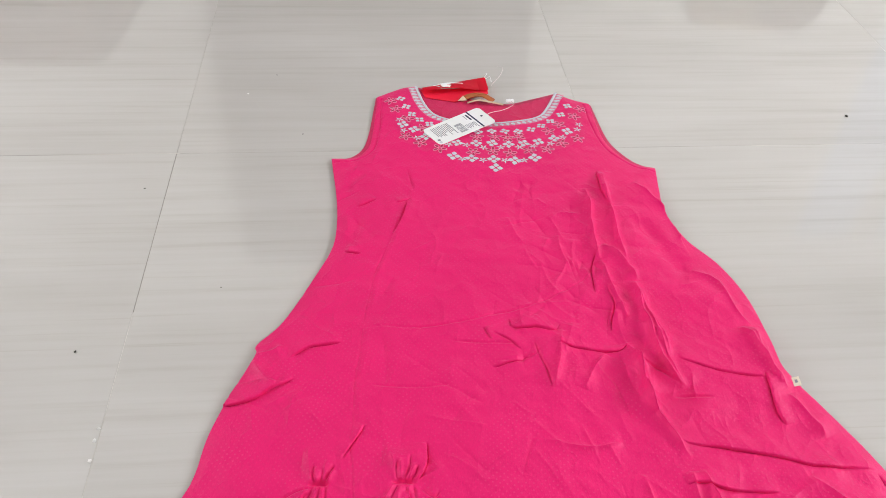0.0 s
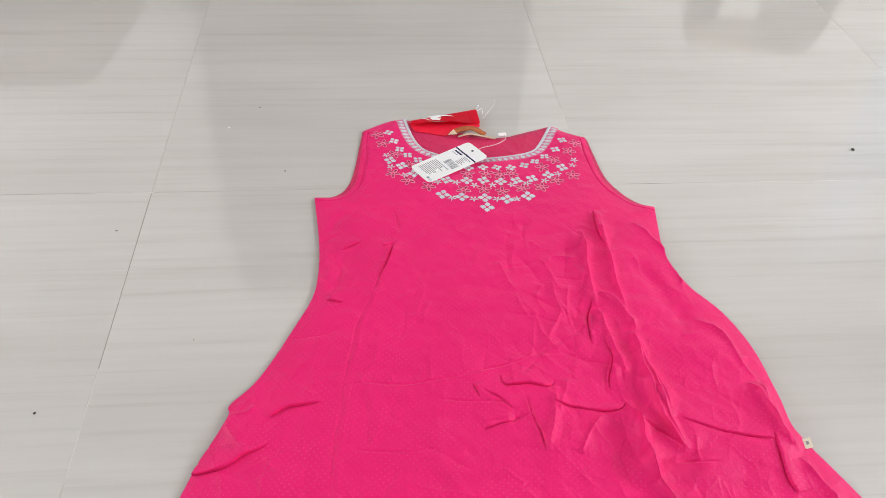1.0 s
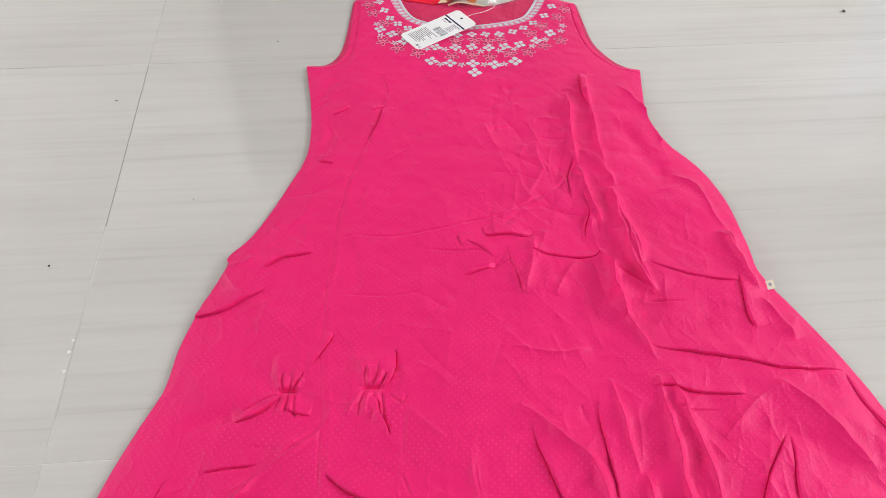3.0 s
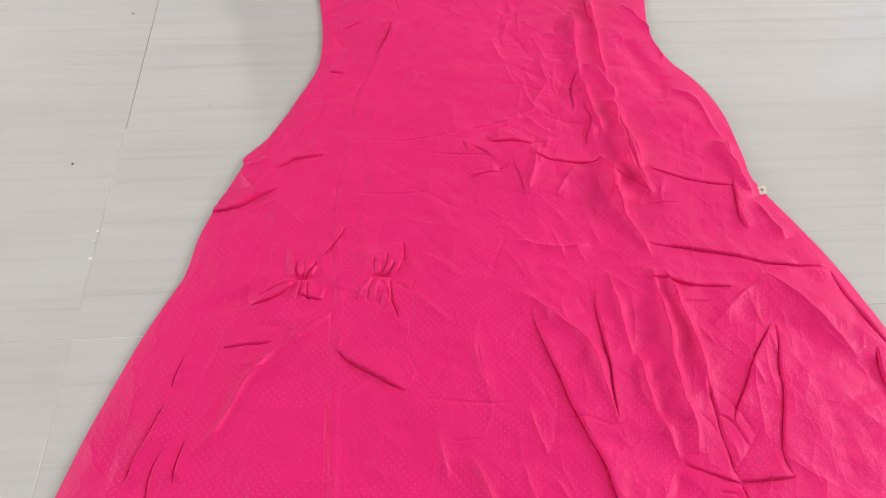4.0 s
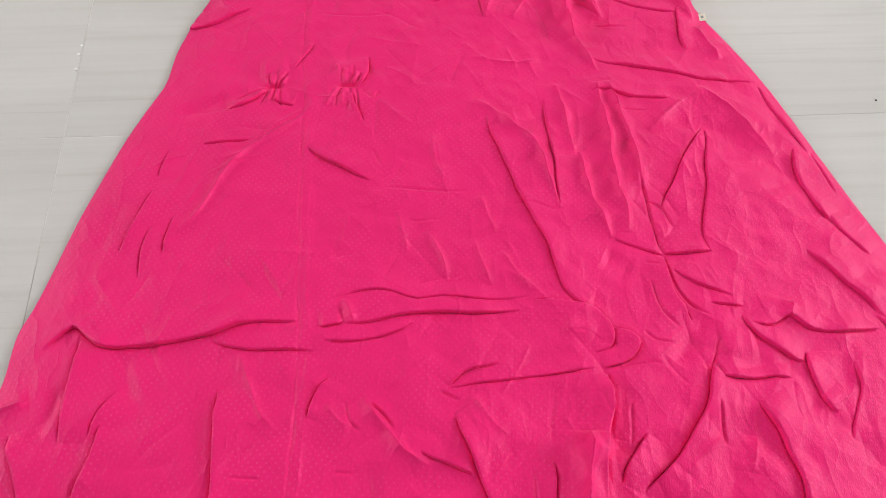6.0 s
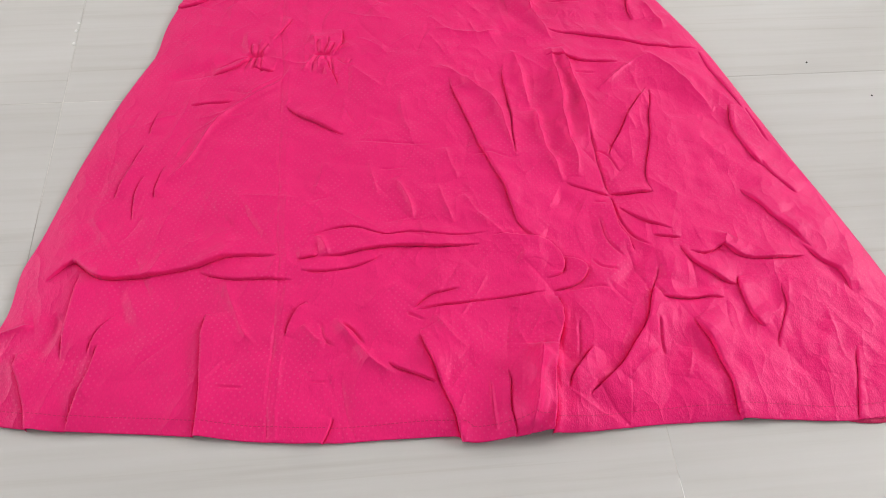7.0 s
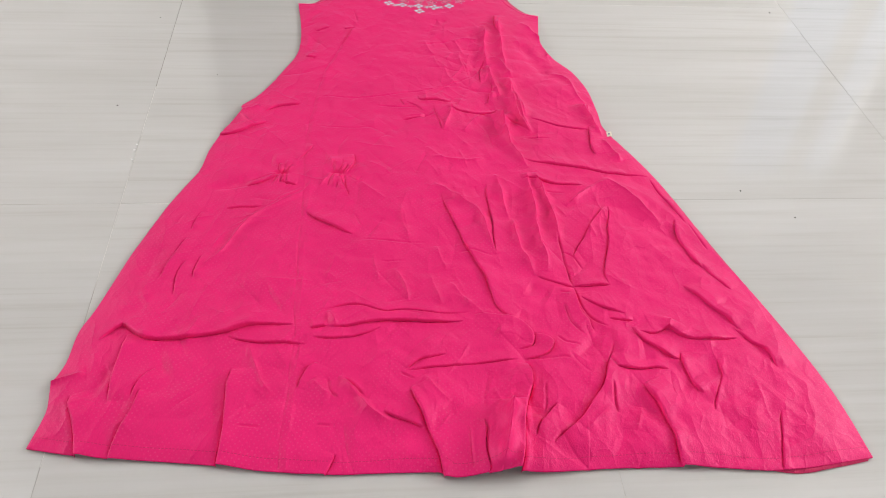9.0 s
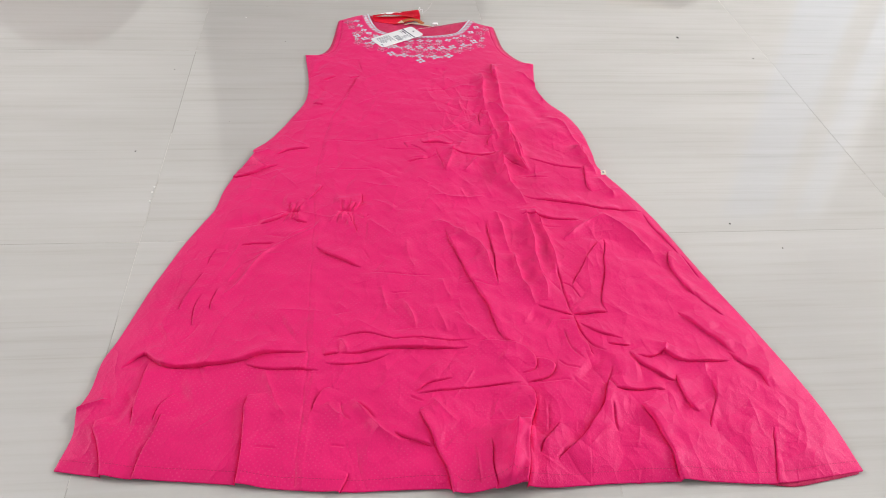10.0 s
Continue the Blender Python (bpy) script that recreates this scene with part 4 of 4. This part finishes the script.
UPPER_ROW = [(-0.047, 1.066), (-0.036, 1.045), (-0.025, 1.025), (-0.012, 1.012), (0.004, 1.003), (0.020, 0.996), (0.039, 0.991), (0.058, 0.990), (0.077, 0.992),
             (0.097, 0.997), (0.116, 0.999), (0.136, 1.002), (0.155, 1.011), (0.170, 1.022), (0.184, 1.037), (0.200, 1.058), (0.211, 1.084)]
MIDDLE_ROW = [(-0.035, 0.995), (-0.017, 0.984), (0.002, 0.968), (0.025, 0.960), (0.049, 0.958), (0.076, 0.962), (0.099, 0.966), (0.123, 0.966), (0.145, 0.972),
              (0.166, 0.979), (0.189, 0.991), (0.209, 1.012)]
LOWER_ROW = [(0.046, 0.925), (0.072, 0.923), (0.103, 0.926), (0.133, 0.927), (0.161, 0.938), (0.107, 0.906)]
ROSES = [(-0.062, 1.059), (-0.051, 1.036), (-0.027, 0.965), (-0.004, 0.951), (0.025, 0.940), (0.073, 0.940), (0.101, 0.946), (0.126, 0.944), (0.153, 0.955),
         (0.179, 0.961), (0.200, 0.980), (0.224, 0.996), (0.231, 1.080), (0.220, 1.056), (0.197, 1.028), (0.102, 0.982), (0.121, 0.982), (0.137, 0.988), (0.181, 1.008),
         (0.076, 0.978), (0.030, 0.978), (-0.005, 0.990), (-0.030, 1.012)]
SPRIGS = [(-0.042, 1.008), (-0.032, 0.980), (-0.010, 0.963), (0.037, 0.951), (0.062, 0.955), (0.087, 0.953), (0.112, 0.957), (0.138, 0.961), (0.159, 0.967), (0.184, 0.977),
          (0.202, 0.996), (0.227, 1.035), (0.224, 1.021), (0.059, 0.919), (0.088, 0.921), (0.119, 0.925), (0.146, 0.930)]
lot = random.Random(5)
for x, y in UPPER_ROW:
    white_flower(x, y, 0.0150, math.atan2(y - 1.12, x - 0.085) + lot.uniform(-0.15, 0.15))
for x, y in MIDDLE_ROW:
    white_flower(x, y, 0.0172, lot.uniform(-0.25, 0.25))
for x, y in LOWER_ROW:
    white_flower(x, y, 0.0190, lot.uniform(-0.15, 0.15))
for x, y in ROSES:
    rose_flower(x, y, 0.021, lot.uniform(0, 1.2))
for x, y in SPRIGS:
    sprig(x, y, 0.013, lot.uniform(0, 1.2))
blocks = resample(inset(resample(neck_line, 0.002), 0.0105), 0.0088)
way = np.gradient(blocks, axis=0)
for (x, y), (dx, dy) in zip(blocks[1:-1], way[1:-1]):
    verts, faces = [], []
    petal(verts, faces, x, y, math.atan2(dx, -dy), 0.0115, 0.0066)
    settle("embroidered_petal", verts, faces, MAT_WHITE_THREAD)

# ---- the dress: hem stitches, labels ----
def stitches(line, length, gap, name, label):
    verts, faces = [], []
    p = resample(line, length + gap)
    for a, b in zip(p, p[1:]):
        t = (b - a) / np.linalg.norm(b - a)
        nn = np.array([-t[1], t[0]]) * 0.00045
        i = len(verts)
        for q in (a - nn, a + t * length - nn, a + t * length + nn, a + nn):
            verts.append((q[0], q[1], 0.0004))
    v = np.array(verts)
    v[:, 2] += height_at(v[:, 0], v[:, 1])
    faces = [(i, i + 1, i + 2, i + 3) for i in range(0, len(v), 4)]
    return tagged(put(name, mesh_from(name, v, faces, MAT_STITCH), dress, label), kind="stuff")


stitches(inset(resample(hem_line, 0.004), 0.013), 0.0024, 0.0014, "hem_stitching", "dark pink hem stitching")

# side label in the seam
def slab(name, corners, z, thick, mat, parent, label="", bevel=0.0006):
    """A flat piece with rounded edges on four or more corners (counter-clockwise)."""
    bm = bmesh.new()
    low = [bm.verts.new((x, y, z)) for x, y in corners]
    bm.faces.new(low[::-1])
    top = [bm.verts.new((x, y, z + thick)) for x, y in corners]
    bm.faces.new(top)
    n = len(corners)
    for i in range(n):
        bm.faces.new((low[i], low[(i + 1) % n], top[(i + 1) % n], top[i]))
    if bevel:
        bmesh.ops.bevel(bm, geom=bm.edges[:], offset=bevel, segments=1, affect="EDGES")
    return part(name, bm, mat, parent, label)


side_label = slab("side_label", [(0.441, 0.567), (0.452, 0.571), (0.451, 0.583), (0.440, 0.579)], 0.0052, 0.0008, MAT_OFFWHITE, dress, "small off-white care label in the side seam", 0.0002)
slab("print", [(0.4455, 0.573), (0.4485, 0.574), (0.4482, 0.578), (0.4452, 0.577)], 0.0061, 0.0002, MAT_PRINT, side_label, "", 0)

# woven neck label, its cream tape and plastic fastener
def strip(name, line, half, zs, mat, parent, label=""):
    """A standing or lying tape along a line, with a height at each point."""
    p = smooth_line([(*q, z) for q, z in zip(line, zs)], 5)
    t = np.gradient(p[:, :2], axis=0)
    t /= np.linalg.norm(t, axis=1)[:, None] + 1e-9
    nn = np.stack([-t[:, 1], t[:, 0]], 1) * half
    a = np.column_stack([p[:, :2] + nn, p[:, 2]])
    b = np.column_stack([p[:, :2] - nn, p[:, 2]])
    m = len(p)
    down = np.array([0, 0, 0.0007])
    verts = np.vstack([a, b, a - down, b - down])
    faces = []
    for i in range(m - 1):
        faces += [(i, m + i, m + i + 1, i + 1), (2 * m + i, 2 * m + i + 1, 3 * m + i + 1, 3 * m + i), (i, i + 1, 2 * m + i + 1, 2 * m + i), (m + i, 3 * m + i, 3 * m + i + 1, m + i + 1)]
    return put(name, mesh_from(name, verts, faces, mat), parent, label)


strip("neck_label", [(0.046, 1.081), (0.060, 1.090), (0.078, 1.092), (0.096, 1.084)], 0.0055, (0.007, 0.011, 0.012, 0.008), MAT_TAN, dress, "tan woven label at the back of the neck")
strip("hanger_loop", [(0.056, 1.076), (0.072, 1.081), (0.090, 1.079), (0.112, 1.079)], 0.0018, (0.006, 0.009, 0.009, 0.006), MAT_CREAM, dress, "cream tape hanger loop")
slab("label_corner", [(0.041, 1.072), (0.055, 1.076), (0.048, 1.088)], 0.0095, 0.0012, MAT_CREAM, dress, "folded cream tape end", 0.0003)


def tube(name, pts, radius, mat, parent=None, label=""):
    line = smooth_line(pts, 8)
    verts, faces, k = [], [], 6
    t = np.gradient(line, axis=0)
    for p, d in zip(line, t):
        d = Vector(d).normalized()
        a = d.orthogonal().normalized()
        b = d.cross(a)
        for i in range(k):
            ang = 2 * math.pi * i / k
            verts.append(Vector(p) + radius * (math.cos(ang) * a + math.sin(ang) * b))
    for j in range(len(line) - 1):
        for i in range(k):
            faces.append((j * k + i, j * k + (i + 1) % k, (j + 1) * k + (i + 1) % k, (j + 1) * k + i))
    return put(name, mesh_from(name, verts, faces, mat), parent, label)


MAT_CLEAR = plain("clear_nylon", (0.80, 0.74, 0.74), 0.25, 200, 0.05)
fastener = new("tag_fastener")
tagged(fastener, "white plastic tag fastener with a thin nylon loop", "tag fastener")
slab("toggle", [(0.1165, 1.080), (0.1285, 1.083), (0.1270, 1.0905), (0.1150, 1.0875)], 0.0075, 0.0035, MAT_CARD, fastener, "white plastic toggle", 0.001)
tube("nylon_loop", [(0.124, 1.082, 0.011), (0.126, 1.062, 0.017), (0.112, 1.042, 0.020), (0.096, 1.030, 0.022), (0.088, 1.024, 0.0215)], 0.00045, MAT_CLEAR, fastener)
tube("nylon_loop", [(0.090, 1.120, 0.013), (0.104, 1.145, 0.020), (0.106, 1.170, 0.018), (0.098, 1.186, 0.010)], 0.00045, MAT_CLEAR, fastener)

# ---- the white price tag ----
tag_root = new("price_tag")
tagged(tag_root, "white printed card price tag with a navy stripe on the neckline", "price tag")
TAG = Matrix.Translation((0.0492, 0.9985, 0.0)) @ pose(0, 0, 0, 0, 0, 41.9)
TAG_L, TAG_W = 0.105, 0.045
zz = float(height_at([0.05], [0.99])[0])
tag_root.matrix_world = TAG @ pose(0, 0, zz + 0.0035, 0.6, -1.2, 0)


def rounded(length, width, r, z, thick, holes=None):
    bm = bmesh.new()
    pts = []
    for cx, cy, a0 in ((length / 2 - r, width / 2 - r, 0), (-length / 2 + r, width / 2 - r, 90), (-length / 2 + r, -width / 2 + r, 180), (length / 2 - r, -width / 2 + r, 270)):
        for k in range(6):
            a = radians(a0 + 18 * k)
            pts.append((cx + r * math.cos(a), cy + r * math.sin(a)))
    low = [bm.verts.new((x, y, z)) for x, y in pts]
    top = [bm.verts.new((x, y, z + thick)) for x, y in pts]
    bm.faces.new(low[::-1]), bm.faces.new(top)
    for i in range(len(pts)):
        j = (i + 1) % len(pts)
        bm.faces.new((low[i], low[j], top[j], top[i]))
    return bm


part("card", rounded(TAG_L, TAG_W, 0.006, 0.0, 0.0009), MAT_CARD, tag_root)
HZ = 0.00105


def mark(name, u, v, du, dv, mat, label=""):
    part(name, box_bm((u - du / 2, v - dv / 2, 0.0008), (u + du / 2, v + dv / 2, HZ)), mat, tag_root, label)


mark("stripe", 0.0290, 0, 0.0026, TAG_W - 0.0004, MAT_NAVY, "navy printed stripe")
hole = bmesh.new()
bmesh.ops.create_cone(hole, cap_ends=True, segments=16, radius1=0.0019, radius2=0.0019, depth=0.0006)
bmesh.ops.translate(hole, verts=hole.verts, vec=(0.0425, 0.0015, 0.0009))
part("punch_hole", hole, MAT_NAVY, tag_root, "dark punched hole")
ring = bmesh.new()
bmesh.ops.create_cone(ring, cap_ends=True, segments=14, radius1=0.0021, radius2=0.0021, depth=0.0004)
bmesh.ops.translate(ring, verts=ring.verts, vec=(-0.0465, -0.0120, 0.0009))
part("emblem", ring, MAT_PRINT, tag_root, "small printed emblem")
pr = random.Random(3)
for k in range(11):                      # lines of small print across the tag's lower end
    long = pr.uniform(0.019, 0.030)
    mark("print_line", -0.0420 + 0.0029 * k, 0.0165 - long / 2, 0.0011, long, MAT_PRINT)
for k in range(7):
    long = pr.uniform(0.006, 0.013)
    mark("print_line", 0.0075 + 0.0027 * k, -0.0075 - long / 2 + 0.004, 0.0010, long, MAT_PRINT)
mark("print_line", 0.0235, 0.0095, 0.0028, 0.0150, MAT_NAVY)
mark("print_line", 0.0185, 0.0115, 0.0012, 0.0110, MAT_PRINT)
mark("print_line", 0.0235, -0.0165, 0.0018, 0.0018, MAT_PRINT)
for k in range(16):                      # barcode
    mark("barcode_bar", -0.0015, -0.0155 + 0.00135 * k, 0.0125, pr.choice((0.0004, 0.0006, 0.0009)), MAT_PRINT)

# ---- the folded red brand tag behind the neck ----
red = new("hang_tag")
tagged(red, "folded glossy red card hang tag tucked behind the neckline", "hang tag")
lower = [(-0.021, 1.104), (-0.010, 1.083), (0.036, 1.077), (0.087, 1.110), (0.084, 1.128)]
slab("lower_leaf", lower, 0.0036, 0.0012, MAT_RED_DARK, red, "dark red inner leaf", 0.0003)
leaf = bmesh.new()
grid_u, grid_v = 14, 6
pts = {}
for i in range(grid_u + 1):
    for j in range(grid_v + 1):
        a, b = i / grid_u, j / grid_v
        near = Vector((-0.013, 1.092)).lerp(Vector((0.087, 1.117)), a)
        far = Vector((-0.019, 1.104)).lerp(Vector((0.079, 1.152)), a)
        q = near.lerp(far, b)
        pts[i, j] = leaf.verts.new((q.x, q.y, 0.0065 + 0.0075 * math.sin(math.pi * min(1, 0.15 + a)) * (1 - b) ** 0.7 + 0.002 * b))
for i in range(grid_u):
    for j in range(grid_v):
        leaf.faces.new((pts[i, j], pts[i + 1, j], pts[i + 1, j + 1], pts[i, j + 1]))
bmesh.ops.solidify(leaf, geom=leaf.faces[:], thickness=0.0009)
upper = part("upper_leaf", leaf, MAT_RED_CARD, red, "glossy red folded leaf")


def script_mark(a0, b0, a1, b1, w):
    """A white brush stroke on the red leaf."""
    bm = bmesh.new()
    rows = []
    for k in range(9):
        s = k / 8
        a, b = a0 + (a1 - a0) * s, b0 + (b1 - b0) * s + 0.08 * math.sin(math.pi * s)
        near = Vector((-0.013, 1.092)).lerp(Vector((0.087, 1.117)), a)
        far = Vector((-0.019, 1.104)).lerp(Vector((0.079, 1.152)), a)
        q, up = near.lerp(far, b), (far - near).normalized()
        z = 0.0072 + 0.0075 * math.sin(math.pi * min(1, 0.15 + a)) * (1 - b) ** 0.7 + 0.002 * b + 0.0009
        half = w * (0.35 + 0.65 * math.sin(math.pi * (0.1 + 0.8 * s)))
        rows.append([bm.verts.new((q.x + up.x * half * o, q.y + up.y * half * o, z)) for o in (-1, 1)])
    for r, t in zip(rows, rows[1:]):
        bm.faces.new((r[0], t[0], t[1], r[1]))
    part("white_stroke", bm, MAT_CARD, upper)


script_mark(0.17, 0.70, 0.26, 0.05, 0.0011)
script_mark(0.24, 0.84, 0.62, 0.52, 0.0014)
script_mark(0.28, 0.58, 0.44, 0.52, 0.0018)
script_mark(0.27, 0.36, 0.42, 0.28, 0.0018)
script_mark(0.28, 0.14, 0.40, 0.08, 0.0016)
tube("loose_thread", [(0.078, 1.150, 0.009), (0.082, 1.157, 0.012), (0.080, 1.163, 0.008)], 0.0006, MAT_CARD, red)
tube("loose_thread", [(0.080, 1.146, 0.009), (0.087, 1.150, 0.011), (0.090, 1.144, 0.006)], 0.0006, MAT_CARD, red)


# ---- grit and chips on the tiles ----
def crumb(name, x, y, size, mat, label, cat):
    bm = bmesh.new()
    bmesh.ops.create_icosphere(bm, subdivisions=1, radius=size / 2)
    for v in bm.verts:
        v.co *= lot.uniform(0.7, 1.25)
        v.co.z = v.co.z * 0.4
    base = min(v.co.z for v in bm.verts)
    bmesh.ops.translate(bm, verts=bm.verts, vec=(0, 0, -base))
    ob = part(name, bm, mat, None)
    ob.matrix_world = pose(x, y, 0.0, 0, 0, lot.uniform(0, 180))
    return tagged(ob, label, cat, group="specks on the floor")


for x, y, s in ((-0.332, 0.526, 0.0032), (-0.179, 0.963, 0.0030), (-0.255, 1.120, 0.0024), (-0.359, 0.808, 0.0026), (0.656, 1.136, 0.0060), (-0.206, 0.641, 0.0016),
                (0.807, 1.064, 0.0035), (0.711, 0.420, 0.0026), (0.640, 0.470, 0.0030), (-0.267, 0.421, 0.0022)):
    crumb("grit", x, y, s, MAT_DIRT, "dark speck of grit on the tiles", "grit")
for x, y, s in ((-0.268, 0.434, 0.0042), (-0.267, 0.420, 0.0050), (-0.262, 0.397, 0.0042), (-0.286, 1.058, 0.0034)):
    crumb("chip", x, y, s, MAT_CHIP, "small white chip on the tiles", "chip")

# ---- the floor: tiles on a bed of grout ----
floor = part("floor", box_bm((U0 - T, V0 - T, -0.06), (U1 + T, V1 + T, -0.00025)), MAT_GROUT, None)
floor.matrix_world = ROOM
tagged(floor, "pale polished floor tiles with wood-like streaks and thin dark joints", "floor", kind="structure")
SIDE, JOINT, U_SEAM, V_SEAM = 0.598, 0.0009, -0.190, 0.338
tile_meshes = {}


def tile_mesh(w, h):
    key = (round(w, 4), round(h, 4))
    if key not in tile_meshes:
        bm = box_bm((0, 0, -0.009), (w, h, 0.0), 0.00015)
        me = bpy.data.meshes.new("tile")
        bm.to_mesh(me)
        bm.free()
        me.materials.append(MAT_TILE)
        tile_meshes[key] = me
    return tile_meshes[key]


for i in range(-6, 7):
    for j in range(-6, 6):
        a, b = max(U0, U_SEAM + i * SIDE + JOINT / 2), min(U1, U_SEAM + (i + 1) * SIDE - JOINT / 2)
        c, d = max(V0, V_SEAM + j * SIDE + JOINT / 2), min(V1, V_SEAM + (j + 1) * SIDE - JOINT / 2)
        if b - a < 0.02 or d - c < 0.02:
            continue
        ob = put("tile", tile_mesh(b - a, d - c), floor)
        ob.matrix_local = Matrix.Translation((a, c, 0))

# stretches of joint that have taken up dirt, or were filled afresh
MAT_JOINT_DARK = plain("dirty_joint", (0.27, 0.255, 0.23), 0.9, 60, 0.5)
MAT_JOINT_GREY = plain("grey_joint", (0.44, 0.425, 0.40), 0.9, 60, 0.4)
MAT_JOINT_WHITE = plain("white_joint", (0.80, 0.79, 0.76), 0.8, 60, 0.1)


def joint(a, c, b, d, mat):
    ob = part("joint", box_bm((a, c, -0.0030), (b, d, -0.0001)), mat, floor)
    return ob


w = JOINT / 2 - 0.0001
joint(U_SEAM - w, 0.63, U_SEAM + w, V_SEAM + SIDE - 0.001, MAT_JOINT_DARK)
joint(U_SEAM - w, V_SEAM + SIDE + 0.001, U_SEAM + w, 1.50, MAT_JOINT_GREY)
joint(U_SEAM + 0.004, V_SEAM + SIDE - w, U_SEAM + 0.33, V_SEAM + SIDE + w, MAT_JOINT_GREY)
joint(0.60, V_SEAM - w, U_SEAM + 2 * SIDE - 0.002, V_SEAM + w, MAT_JOINT_GREY)
joint(U_SEAM + 2 * SIDE - w, V_SEAM + 0.15, U_SEAM + 2 * SIDE + w, V_SEAM + 0.50, MAT_JOINT_GREY)
joint(U_SEAM + SIDE - w, V_SEAM + 0.80, U_SEAM + SIDE + w, V_SEAM + 1.18, MAT_JOINT_GREY)
joint(U_SEAM + SIDE - w, -0.26, U_SEAM + SIDE + w, -0.15, MAT_JOINT_WHITE)
joint(U_SEAM - w, -0.16, U_SEAM + w, -0.07, MAT_JOINT_GREY)
